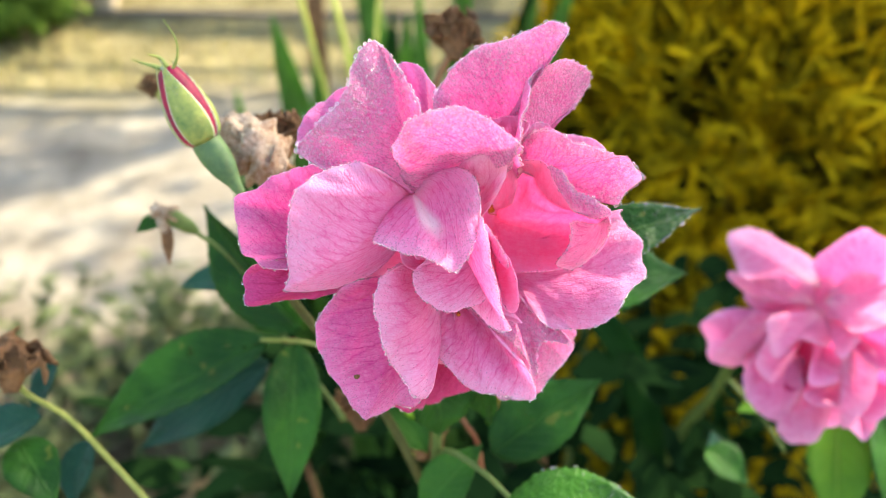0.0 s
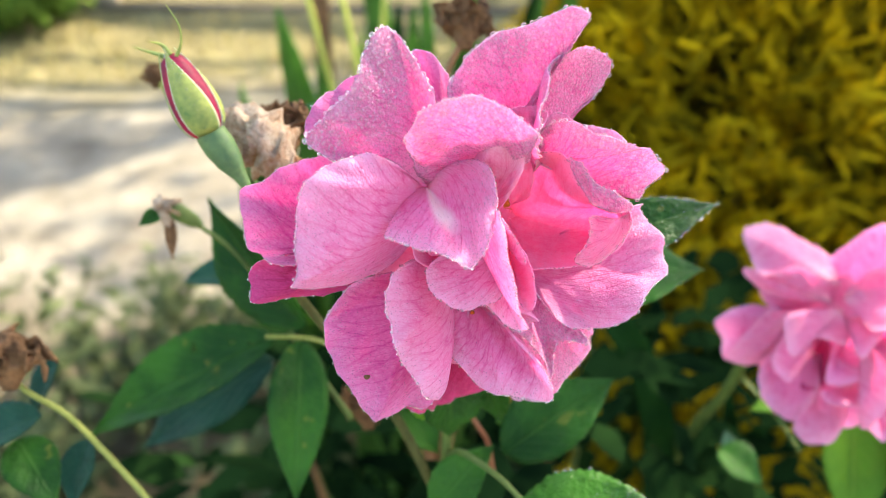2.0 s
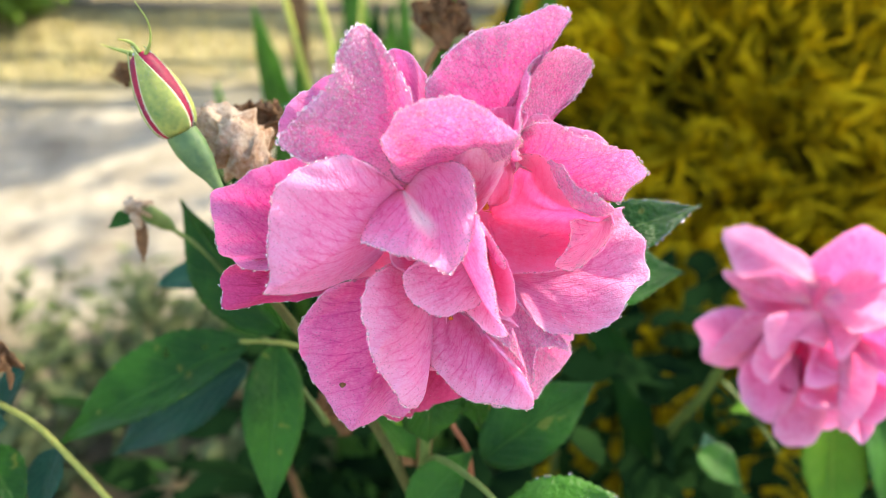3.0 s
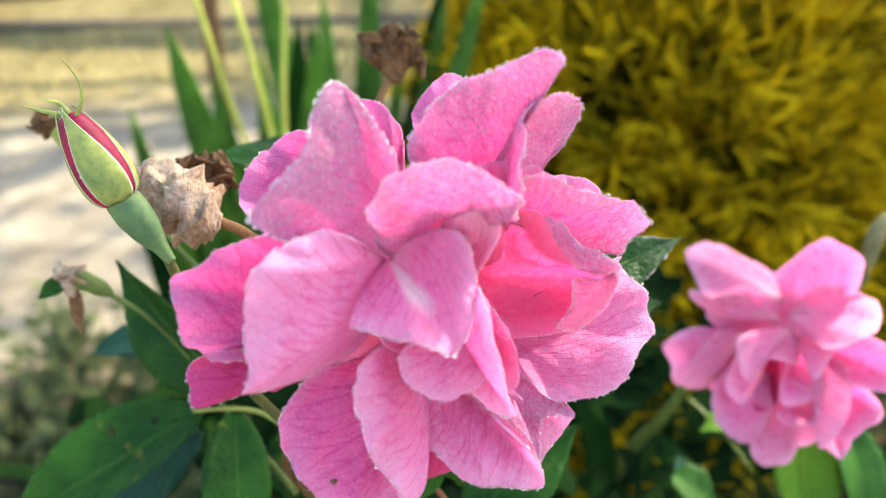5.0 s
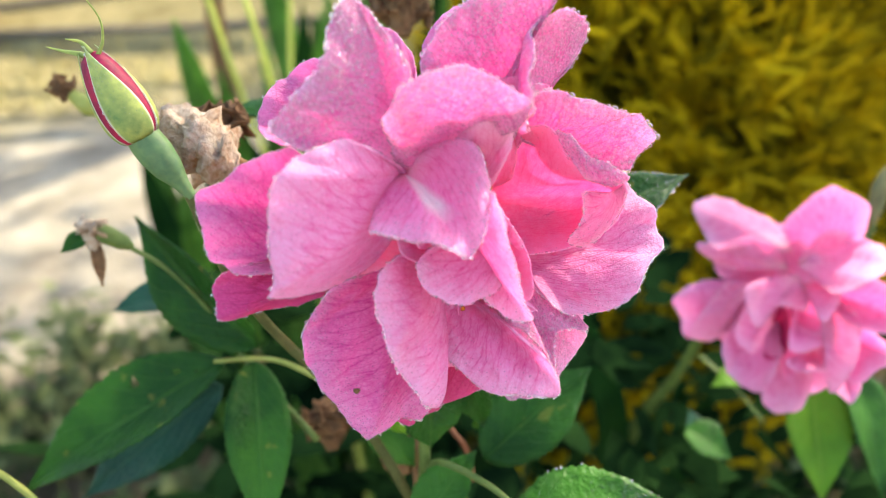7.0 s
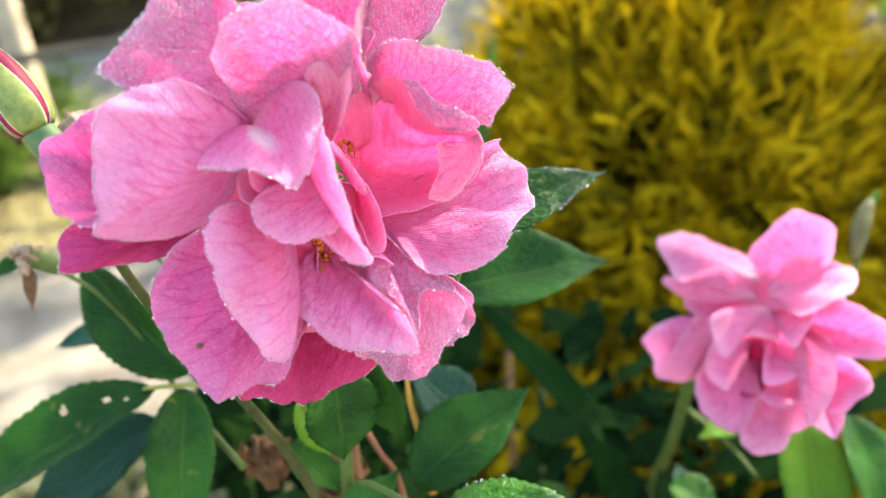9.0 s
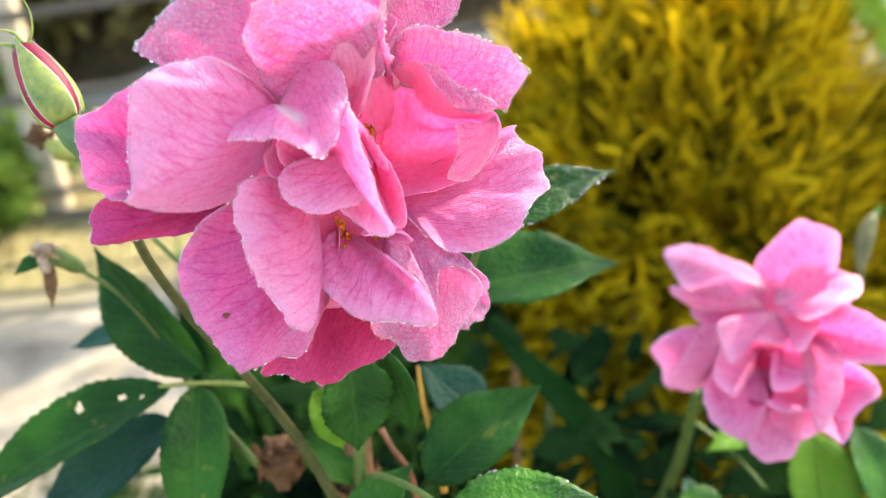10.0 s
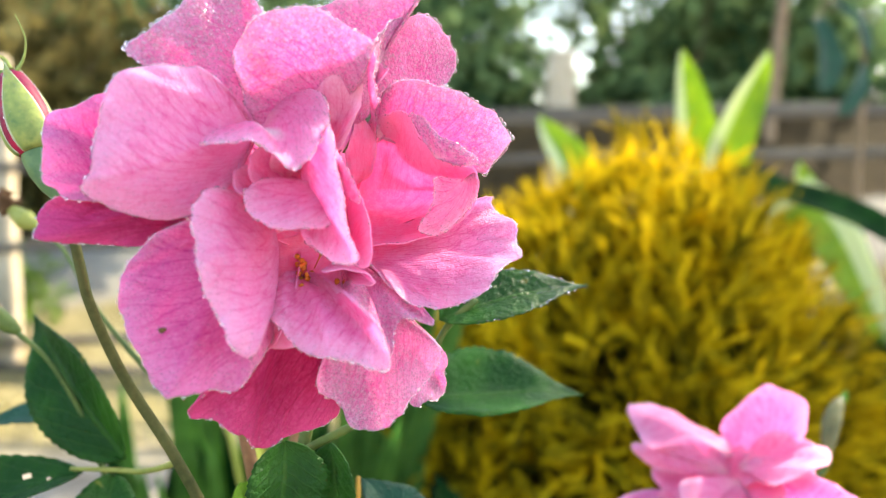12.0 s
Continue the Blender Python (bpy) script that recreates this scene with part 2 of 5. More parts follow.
STEM_YELLOW = plain_material("yellow_green_stem", (0.28, 0.32, 0.05), (0.48, 0.48, 0.12), 90.0, 0.5, 0.3, 0.0004)
STEM_OLIVE = plain_material("olive_stem", (0.14, 0.16, 0.03), (0.28, 0.28, 0.07), 90.0, 0.6, 0.3, 0.0004)
STEM_ORANGE = plain_material("orange_stem", (0.30, 0.14, 0.02), (0.55, 0.30, 0.05), 90.0, 0.5, 0.3, 0.0004)
STEM_DULL = plain_material("dull_olive_stem", (0.035, 0.042, 0.014), (0.095, 0.092, 0.032), 110.0, 0.65, 0.4, 0.0005, gloss=0.08)
STEM_RED = plain_material("reddish_stem", (0.16, 0.05, 0.025), (0.30, 0.12, 0.06), 90.0, 0.5, 0.3, 0.0004)
STEM_BROWN = plain_material("brown_stem", (0.10, 0.05, 0.025), (0.26, 0.13, 0.06), 80.0, 0.75, 0.6, 0.001)
BUD_RED = plain_material("bud_petal_red", (0.10, 0.005, 0.03), (0.40, 0.014, 0.06), 160.0, 0.5, 0.2, 0.0003, share=0.15)
SEPAL = plain_material("sepal_green", (0.06, 0.15, 0.055), (0.42, 0.44, 0.11), 95.0, 0.55, 0.5, 0.0004, share=0.12)
# a downy white edge along each sepal
sepal_tree, sepal_bsdf = SEPAL.node_tree, SEPAL.node_tree.nodes["Principled BSDF"]
sepal_uv, sepal_split = sepal_tree.nodes.new("ShaderNodeUVMap"), sepal_tree.nodes.new("ShaderNodeSeparateXYZ")
sepal_uv.uv_map = "blade"
sepal_tree.links.new(sepal_uv.outputs[0], sepal_split.inputs[0])
sepal_edge = ramp(SEPAL, maths(SEPAL, "ABSOLUTE", sepal_split.outputs[0], 0), [(0.84, (0, 0, 0)), (0.97, (0.6, 0.6, 0.6))])
sepal_skin = sepal_bsdf.inputs["Base Color"].links[0].from_socket
sepal_tree.links.new(mixed(SEPAL, sepal_edge, sepal_skin, (0.66, 0.64, 0.56)), sepal_bsdf.inputs["Base Color"])
HIP_GREEN = plain_material("hip_blue_green", (0.045, 0.10, 0.05), (0.12, 0.19, 0.07), 120.0, 0.5, 0.3, 0.0003)
HIP_DULL = plain_material("dull_hip", (0.05, 0.05, 0.02), (0.17, 0.15, 0.06), 150.0, 0.6, 0.4, 0.0004)
DRY = plain_material("withered_brown", (0.025, 0.013, 0.008), (0.22, 0.11, 0.05), 110.0, 0.9, 0.9, 0.002)
DRY_GREY = plain_material("withered_grey", (0.20, 0.075, 0.018), (0.47, 0.38, 0.30), 140.0, 0.95, 0.9, 0.002)
STAMEN = plain_material("stamen_gold", (0.32, 0.06, 0.01), (0.76, 0.22, 0.03), 900.0, 0.6, 0.2, 0.0002)
BARK = plain_material("bark", (0.10, 0.065, 0.04), (0.34, 0.23, 0.15), 14.0, 0.9, 0.9, 0.01, stretch=(1, 1, 0.25))
TREE_LEAF = plain_material("tree_foliage", (0.035, 0.075, 0.032), (0.27, 0.37, 0.15), 2.5, 0.5, 0.2, 0.002, share=0.4, gloss=0.0, spread=0.6)
OLIVE_LEAF = plain_material("olive_dry_foliage", (0.05, 0.045, 0.016), (0.27, 0.21, 0.075), 4.0, 0.8, 0.2, 0.002, share=0.3, gloss=0.0, spread=0.5)
BUSH_LEAF = plain_material("bush_foliage", (0.03, 0.07, 0.012), (0.14, 0.22, 0.04), 5.0, 0.55, 0.2, 0.002, share=0.35, gloss=0.0)
WEED_LEAF = plain_material("grey_green_weeds", (0.030, 0.045, 0.018), (0.115, 0.135, 0.065), 6.0, 0.8, 0.2, 0.002, share=0.2, gloss=0.0)
DRY_GRASS = plain_material("dry_grass", (0.26, 0.21, 0.08), (0.52, 0.45, 0.21), 6.0, 0.85, 0.2, 0.002, share=0.25, gloss=0.0)
CONCRETE = plain_material("weathered_concrete", (0.24, 0.195, 0.14), (0.50, 0.41, 0.31), 9.0, 0.9, 0.6, 0.004)
RAIL_WOOD = plain_material("grey_rail_wood", (0.045, 0.036, 0.03), (0.145, 0.12, 0.10), 12.0, 0.85, 0.7, 0.004, stretch=(0.15, 1, 1))

# beads of water: mostly clear, a little milky, glossy at the brim
DEW, dew_tree, dew_bsdf = material("dew_water")
dew_bsdf.inputs["Base Color"].default_value = (1.0, 0.87, 0.94, 1)
dew_bsdf.inputs["Roughness"].default_value = 0.04
dew_bsdf.inputs["Specular IOR Level"].default_value = 0.8
dew_clear, dew_mix = dew_tree.nodes.new("ShaderNodeBsdfTransparent"), dew_tree.nodes.new("ShaderNodeMixShader")
dew_gloss, dew_brim, dew_skin = dew_tree.nodes.new("ShaderNodeBsdfGlossy"), dew_tree.nodes.new("ShaderNodeFresnel"), dew_tree.nodes.new("ShaderNodeMixShader")
dew_mix.inputs[0].default_value = 0.14
dew_gloss.inputs["Roughness"].default_value = 0.04
dew_gloss.inputs["Color"].default_value = (1.0, 0.90, 0.94, 1)
dew_brim.inputs["IOR"].default_value = 1.5
dew_tree.links.new(dew_clear.outputs[0], dew_mix.inputs[1])
dew_tree.links.new(dew_bsdf.outputs[0], dew_mix.inputs[2])
dew_tree.links.new(dew_brim.outputs[0], dew_skin.inputs[0])
dew_tree.links.new(dew_mix.outputs[0], dew_skin.inputs[1])
dew_tree.links.new(dew_gloss.outputs[0], dew_skin.inputs[2])
dew_tree.links.new(dew_skin.outputs[0], dew_tree.nodes["Material Output"].inputs["Surface"])


def ground_material():
    """Pale trodden sand, dry grass soil behind it, a pale road further off."""
    mat, t, bsdf = material("sandy_ground")
    co = t.nodes.new("ShaderNodeTexCoord").outputs["Object"]
    wob = noise_of(mat, co, 1.3, 5.0)
    split = t.nodes.new("ShaderNodeSeparateXYZ")
    t.links.new(co, split.inputs[0])
    y = maths(mat, "ADD", split.outputs[1], maths(mat, "MULTIPLY", maths(mat, "SUBTRACT", wob.outputs["Fac"], 0.5), 0.9))
    sand = ramp(mat, noise_of(mat, co, 7.0, 8.0, 0.7).outputs["Fac"], [(0.3, (0.13, 0.105, 0.08)), (0.66, (0.32, 0.285, 0.235))])
    soil = ramp(mat, noise_of(mat, co, 14.0, 8.0, 0.7).outputs["Fac"], [(0.3, (0.05, 0.04, 0.025)), (0.7, (0.17, 0.13, 0.08))])
    straw = ramp(mat, noise_of(mat, co, 10.0, 8.0, 0.7).outputs["Fac"], [(0.3, (0.13, 0.105, 0.05)), (0.7, (0.32, 0.27, 0.145))])
    side = maths(mat, "MULTIPLY", ramp(mat, maths(mat, "ADD", split.outputs[0], 0.5), [(0.2, (0, 0, 0)), (0.7, (1, 1, 1))]), 0.7)
    near = ramp(mat, maths(mat, "MULTIPLY", maths(mat, "SUBTRACT", y, side), 0.1), [(0.085, (0, 0, 0)), (0.12, (1, 1, 1))])
    front = ramp(mat, maths(mat, "ADD", y, 0.5), [(0.42, (1, 1, 1)), (0.60, (0, 0, 0))])
    near = maths(mat, "MAXIMUM", near, front)
    dry = ramp(mat, maths(mat, "MULTIPLY", y, 0.1), [(0.215, (0, 0, 0)), (0.245, (1, 1, 1)), (0.325, (1, 1, 1)), (0.34, (0, 0, 0))])
    pale = ramp(mat, maths(mat, "MULTIPLY", maths(mat, "ADD", split.outputs[0], 5.0), 0.1), [(0.55, (0, 0, 0)), (0.60, (1, 1, 1)), (0.68, (1, 1, 1)), (0.70, (0, 0, 0))])
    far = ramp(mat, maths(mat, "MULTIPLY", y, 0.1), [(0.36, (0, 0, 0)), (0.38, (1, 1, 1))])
    base = mixed(mat, near, soil, sand)
    base = mixed(mat, dry, base, straw)
    base = mixed(mat, maths(mat, "MULTIPLY", pale, ramp(mat, maths(mat, "MULTIPLY", y, 0.1), [(0.32, (0, 0, 0)), (0.335, (1, 1, 1))])), base, straw)
    # brown earth of the far bank, with its shade put into darker tones
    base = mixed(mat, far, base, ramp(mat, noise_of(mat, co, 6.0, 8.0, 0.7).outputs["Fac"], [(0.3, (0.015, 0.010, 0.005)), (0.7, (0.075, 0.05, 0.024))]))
    road = ramp(mat, maths(mat, "MULTIPLY", y, 0.1), [(0.325, (0, 0, 0)), (0.335, (1, 1, 1)), (0.385, (1, 1, 1)), (0.395, (0, 0, 0))])
    base = mixed(mat, road, base, ramp(mat, noise_of(mat, co, 4.0, 8.0, 0.7).outputs["Fac"], [(0.3, (0.18, 0.16, 0.135)), (0.7, (0.28, 0.255, 0.215))]))
    t.links.new(base, bsdf.inputs["Base Color"])
    bsdf.inputs["Roughness"].default_value = 0.95
    bsdf.inputs["Specular IOR Level"].default_value = 0.05
    bumped(mat, bsdf, noise_of(mat, co, 30.0, 8.0, 0.7).outputs["Fac"], 0.8, 0.02)
    return mat


GROUND = ground_material()

# ---- builders ----
WORLD = {}                                     # world pose of each object placed so far
FLOWER = pose(-0.00151, 0.13246, 0.76951, 58.716, 0.309, 0.466)   # the bloom's own axes: z out of its face


def mesh_of(name, verts, faces, mat, uvs=None, smooth=True, also=None):
    me = bpy.data.meshes.new(name)
    me.from_pydata([tuple(v) for v in verts], [], [tuple(f) for f in faces])
    if uvs is not None:
        layer = me.uv_layers.new(name="blade")
        idx = np.empty(len(me.loops), dtype=np.int32)
        me.loops.foreach_get("vertex_index", idx)
        layer.data.foreach_set("uv", np.asarray(uvs, dtype=np.float32)[idx].ravel())
        if also is not None:
            me.uv_layers.new(name="fan").data.foreach_set("uv", np.asarray(also, dtype=np.float32)[idx].ravel())
    me.polygons.foreach_set("use_smooth", np.full(len(me.polygons), smooth))
    me.materials.append(mat)
    me.update()
    return me


def put(name, me, parent=None, label="", at=None):
    """An object of a mesh at a world pose, under its parent."""
    ob = new(name, me)
    at = at if at is not None else Matrix.Identity(4)
    WORLD[ob] = at
    if parent is not None:
        ob.parent = parent
        ob.matrix_basis = WORLD[parent].inverted() @ at
    else:
        ob.matrix_basis = at
    if label:
        tagged(ob, label)
    return ob


def part(name, bm, mat, parent, label="", at=None, smooth=True):
    """Links a bmesh as one mesh object under a thing or a part."""
    me = bpy.data.meshes.new(name)
    bm.to_mesh(me)
    bm.free()
    me.polygons.foreach_set("use_smooth", np.full(len(me.polygons), smooth))
    me.materials.append(mat)
    return put(name, me, parent, label, at)


def thing(name, at, label, category, group="", kind=""):
    ob = new(name)
    ob.empty_display_size = 0.02
    ob.matrix_basis = at
    WORLD[ob] = at
    return tagged(ob, label, category, group, kind)


def normals_of(p):
    n = np.cross(np.gradient(p, axis=1), np.gradient(p, axis=0))
    return n / np.maximum(np.linalg.norm(n, axis=2, keepdims=True), 1e-9)


def shell(p, thick):
    """A closed thin sheet from a grid of places: two faces and a rim."""
    rows, cols = p.shape[:2]
    back = p - normals_of(p) * thick
    verts = np.concatenate([p.reshape(-1, 3), back.reshape(-1, 3)])
    k = rows * cols
    at = lambda r, c: r * cols + c  # noqa: E731
    faces = []
    for r in range(rows - 1):
        for c in range(cols - 1):
            q = (at(r, c), at(r, c + 1), at(r + 1, c + 1), at(r + 1, c))
            faces.append(q[::-1])
            faces.append(tuple(i + k for i in q))
    rim = [at(0, c) for c in range(cols)] + [at(r, cols - 1) for r in range(1, rows)]
    rim += [at(rows - 1, c) for c in range(cols - 2, -1, -1)] + [at(r, 0) for r in range(rows - 2, 0, -1)]
    for a, b in zip(rim, rim[1:] + rim[:1]):
        faces.append((a, b, b + k, a + k))
    return verts, faces


def wave(x, y, s):
    return noise.noise(Vector((x, y, s * 7.31)))


WET = []                                       # sheets that carry dew, with how much of it


def rim_line(base, rim, count, seed, rough):
    """A smooth outline through the rim's control places, even in length, with a slightly uneven edge."""
    base = np.array(base, float)
    rim = [np.array(q, float) for q in rim]
    line = smooth_line([base + (rim[0] - base) * 0.45] + rim + [base + (rim[-1] - base) * 0.45], 10)
    run = np.r_[0, np.cumsum(np.linalg.norm(np.diff(line, axis=0), axis=1))]
    marks = run[::10]
    at = np.linspace(0, run[-1], count)
    edge = np.stack([np.interp(at, run, line[:, k]) for k in range(3)], 1)
    out = edge - base
    far = np.linalg.norm(out, axis=1)
    jag = np.array([0.85 * wave(s / 4.5, 0.3, seed) + 0.42 * wave(s / 1.4, 1.7, seed) for s in at])
    return base + out * (1 + rough * jag / np.maximum(far, 3.0))[:, None], at, marks


def petal_grid(base, rim, belly, tip, seed, nu, nv, ruffle, rough):
    """A blade that fans out from its base to its rim: rows from base to rim, columns along the rim."""
    base = np.array(base, float)
    edge, at, marks = rim_line(base, rim, nu + 1, seed, rough)
    out = edge - base
    face = np.cross(out[:-1], out[1:]).sum(0)
    face /= np.linalg.norm(face)
    if face[2] < 0:
        face = -face
    size = np.linalg.norm(out, axis=1).max()
    middle = marks[1 + (len(rim) // 2 if tip is None else tip)]
    u = np.where(at < middle, at / middle - 1, (at - middle) / (at[-1] - middle))
    p, uv, fan = np.zeros((nv + 1, nu + 1, 3)), np.zeros((nv + 1, nu + 1, 2)), np.zeros((nv + 1, nu + 1, 2))
    swell = np.sin(np.pi * np.linspace(0, 1, nu + 1)) ** 0.6
    for j in range(nv + 1):
        r = 0.05 + 0.95 * (1 - (1 - j / nv) ** 1.35)
        lift = belly * 3.6 * r * (1 - r) ** 0.8 * swell
        lift += ruffle * size * np.array([0.045 * wave(s / 9, r * 2.2, seed + 5) * r + 0.030 * wave(s / 3.2, r * 3.5, seed + 3) * r ** 3 + 0.012 * wave(s / 1.3, r * 2, seed + 8) * r ** 8 for s in at])
        p[j] = base + out * r + face * lift[:, None]
        uv[j, :, 0], uv[j, :, 1] = u, r
        fan[j, :, 0], fan[j, :, 1] = at * 0.1 * (0.35 + 0.65 * r) + seed * 1.7, np.linalg.norm(out, axis=1) * r * 0.1
    if normals_of(p)[nv // 2, nu // 2] @ face < 0:
        p, uv, fan = p[:, ::-1].copy(), uv[:, ::-1].copy(), fan[:, ::-1].copy()
    return p, uv, fan


def petal(parent, base, rim, belly=1.0, tip=None, seed=1, mat=None, dew=None, nu=88, nv=24, ruffle=1.0, rough=1.0, label=""):
    """One petal, in millimetres along its bloom's axes: its base, the turns of its rim from side to side, and how far it bellies forward."""
    p, uv, fan = petal_grid(base, rim, belly, tip, seed, nu, nv, ruffle, rough)
    verts, faces = shell(p, 0.22)
    me = mesh_of("petal", verts * 0.001, faces, mat or PETAL, np.concatenate([uv.reshape(-1, 2)] * 2), also=np.concatenate([fan.reshape(-1, 2)] * 2))
    ob = put("petal", me, parent, label, WORLD[parent])
    if dew:
        n = normals_of(p)
        WET.append((p, n, dew, p[-1], n[-1]))
    return ob


def round_petal(parent, base, mid, tip, left, right, e=2.4, seed=1, mat=None, dew=None, nu=40, nv=16, ruffle=1.0, label=""):
    """A plainer petal with a rounded outline, from its middle, tip and two sides."""
    base, mid, tip, left, right = (np.array(q, float) for q in (base, mid, tip, left, right))
    waist = (left + right) / 2
    k = 0.5 ** (1 / e)
    corners = [waist + (s - waist) * k + (tip - waist) * k for s in (left, right)]
    belly = float(np.cross(right - left, tip - base) @ (mid - (base + tip) / 2) / max(np.linalg.norm(np.cross(right - left, tip - base)), 1e-9))
    if np.cross(right - left, tip - base)[2] < 0:
        belly = -belly
    return petal(parent, base, [base * 0.4 + left * 0.6, left, corners[0], tip, corners[1], right, base * 0.4 + right * 0.6], belly, None, seed, mat, dew, nu, nv, ruffle, 1.0, label)


def blade_width(v, power, vm, blunt):
    """A rounded base and a drawn-out tip."""
    return max(0.012, math.sin(math.pi * min(1, v ** power)) ** (0.7 * blunt if v < vm else 1.15 * blunt))


def leaf_grid(base, tip, face, wide, fold=0.18, droop=0.1, teeth=12, seed=1, nu=8, nv=40, vm=0.42, wavy=0.05, blunt=1.0):
    base, tip, face = (np.array(q, float) for q in (base, tip, face))
    way = tip - base
    length = np.linalg.norm(way)
    way /= length
    side = np.cross(way, face)
    side /= np.linalg.norm(side)
    up = np.cross(side, way)
    p, uv = np.zeros((nv + 1, nu + 1, 3)), np.zeros((nv + 1, nu + 1, 2))
    power = math.log(0.5) / math.log(vm)
    for j in range(nv + 1):
        v = j / nv
        f = blade_width(v, power, vm, blunt)
        for i in range(nu + 1):
            u = 2 * i / nu - 1
            saw = 1 + (0.09 * ((v * teeth) % 1.0 - 0.5) if teeth and abs(u) > 0.9 else 0)
            s = u * f * saw * wide / 2
            z = abs(s) * fold * 2 - droop * length * (v - 0.45) ** 2 * 1.6
            z += wavy * wide * (wave(u * 1.5, v * 3.5, seed) + 0.5 * abs(u) * wave(v * 9, u, seed + 2))
            p[j, i] = base + way * (v * length) + side * s + up * z
            uv[j, i] = u, v
    return p, uv


def leaf(name, parent, base, tip, face, wide, mat, at=None, label="", dew=None, thick=0.3, holes=(), **more):
    """A leaf blade with a rib fold and toothed edge, in millimetres; holes are (across, along, radius)."""
    p, uv = leaf_grid(base, tip, face, wide, **more)
    verts, faces = shell(p, thick)
    for hu, hv, hr in holes:
        rows, cols = p.shape[:2]
        c = p[round(hv * (rows - 1)), round((hu + 1) / 2 * (cols - 1))]
        mid = [np.mean([verts[i] for i in f], axis=0) - c for f in faces]
        faces = [f for f, d in zip(faces, mid) if np.linalg.norm(d) > hr * (1 + 0.4 * noise.noise(Vector(d * 0.9)))]
    ob = put(name, mesh_of(name, verts * 0.001, faces, mat, np.concatenate([uv.reshape(-1, 2)] * 2)), parent, label, at if at is not None else FLOWER)
    if dew:
        n = normals_of(p)
        if n[20, 4] @ np.array(face, float) < 0:
            n = -n
        WET.append((p, n, dew, np.concatenate([p[5:, 0], p[-1:5:-1, -1]]), np.concatenate([n[5:, 0], n[-1:5:-1, -1]])))
    return ob


def smooth_line(points, steps=6):
    """Catmull-Rom through the points."""
    pts = [np.array(q, float) for q in points]
    pts = [2 * pts[0] - pts[1]] + pts + [2 * pts[-1] - pts[-2]]
    out = []
    for a, b, c, d in zip(pts, pts[1:], pts[2:], pts[3:]):
        for k in range(steps):
            t = k / steps
            out.append(0.5 * (2 * b + (c - a) * t + (2 * a - 5 * b + 4 * c - d) * t * t + (3 * b - a - 3 * c + d) * t ** 3))
    return np.array(out + [pts[-2]])


def tube_arrays(line, radii, sides=10):
    line = np.asarray(line, float)
    radii = np.interp(np.linspace(0, 1, len(line)), np.linspace(0, 1, len(radii)), radii)
    way = np.gradient(line, axis=0)
    way /= np.linalg.norm(way, axis=1, keepdims=True)
    ref = np.array([0.31, 0.17, 0.93])
    verts, faces = [], []
    for p, w, r in zip(line, way, radii):
        a = np.cross(w, ref)
        a /= np.linalg.norm(a)
        b = np.cross(w, a)
        verts += [p + r * (a * math.cos(k * 2 * math.pi / sides) + b * math.sin(k * 2 * math.pi / sides)) for k in range(sides)]
    for j in range(len(line) - 1):
        for k in range(sides):
            faces.append((j * sides + k, j * sides + (k + 1) % sides, (j + 1) * sides + (k + 1) % sides, (j + 1) * sides + k))
    faces += [tuple(range(sides))[::-1], tuple((len(line) - 1) * sides + k for k in range(sides))]
    return verts, faces


def tube(name, parent, points, radii, mat, at=None, label="", sides=10, unit=0.001, steps=6):
    verts, faces = tube_arrays(smooth_line(points, steps), radii, sides)
    return put(name, mesh_of(name, np.array(verts) * unit, faces, mat), parent, label, at if at is not None else FLOWER)


def lathe(name, parent, line, radii, mat, at=None, label="", sides=24, lumps=0.0, seed=1):
    """A round body along an axis line, in millimetres, with lumps."""
    line = smooth_line(line, 10)
    verts, faces = tube_arrays(line, radii, sides)
    if lumps:
        c = np.repeat(line, sides, axis=0)
        v = np.array(verts)
        verts = [a + (b - a) * (1 + lumps * noise.noise(Vector(b * 0.35 + seed)) + 0.5 * lumps * noise.noise(Vector(b * 1.1 + seed))) for a, b in zip(c, v)]
    return put(name, mesh_of(name, np.array(verts) * 0.001, faces, mat), parent, label, at if at is not None else FLOWER)


def drops(name, parent, sheets, mat, at, seed, label=""):
    """Dew: flattened beads along the rims and over the faces of the sheets, none inside another, in one mesh."""
    rng = np.random.default_rng(seed)
    taken, spots = {}, []

    def settle(q, n, r, close):
        cell = tuple(np.floor(q / 1.0).astype(int))
        for dx in (-1, 0, 1):
            for dy in (-1, 0, 1):
                for dz in (-1, 0, 1):
                    for w, s in taken.get((cell[0] + dx, cell[1] + dy, cell[2] + dz), ()):
                        if (w[0] - q[0]) ** 2 + (w[1] - q[1]) ** 2 + (w[2] - q[2]) ** 2 < (close * (r + s)) ** 2:
                            return
        taken.setdefault(cell, []).append((q, r))
        spots.append((q + n * r * 0.15, n, r))

    for p, n, wet, rim, rim_n in sheets:
        many, face, bead = wet
        rows, cols = p.shape[:2]
        gap = np.linalg.norm(np.diff(rim, axis=0), axis=1)
        run = np.r_[0, np.cumsum(gap)]
        for s in rng.uniform(0, run[-1], int(run[-1] * 2.8 * many)):
            k = min(np.searchsorted(run, s, side="right") - 1, len(gap) - 1)
            a = (s - run[k]) / max(gap[k], 1e-9)
            settle(rim[k] * (1 - a) + rim[k + 1] * a + rng.normal(0, 0.05, 3), rim_n[k], (0.20 + 0.36 * rng.random() ** 1.5) * bead, 0.85)
        area = np.linalg.norm(np.cross(np.diff(p, axis=0)[:, :-1], np.diff(p, axis=1)[:-1]), axis=2)
        tall = np.linspace(0, 1, rows - 1)[:, None] * np.ones((1, cols - 1))
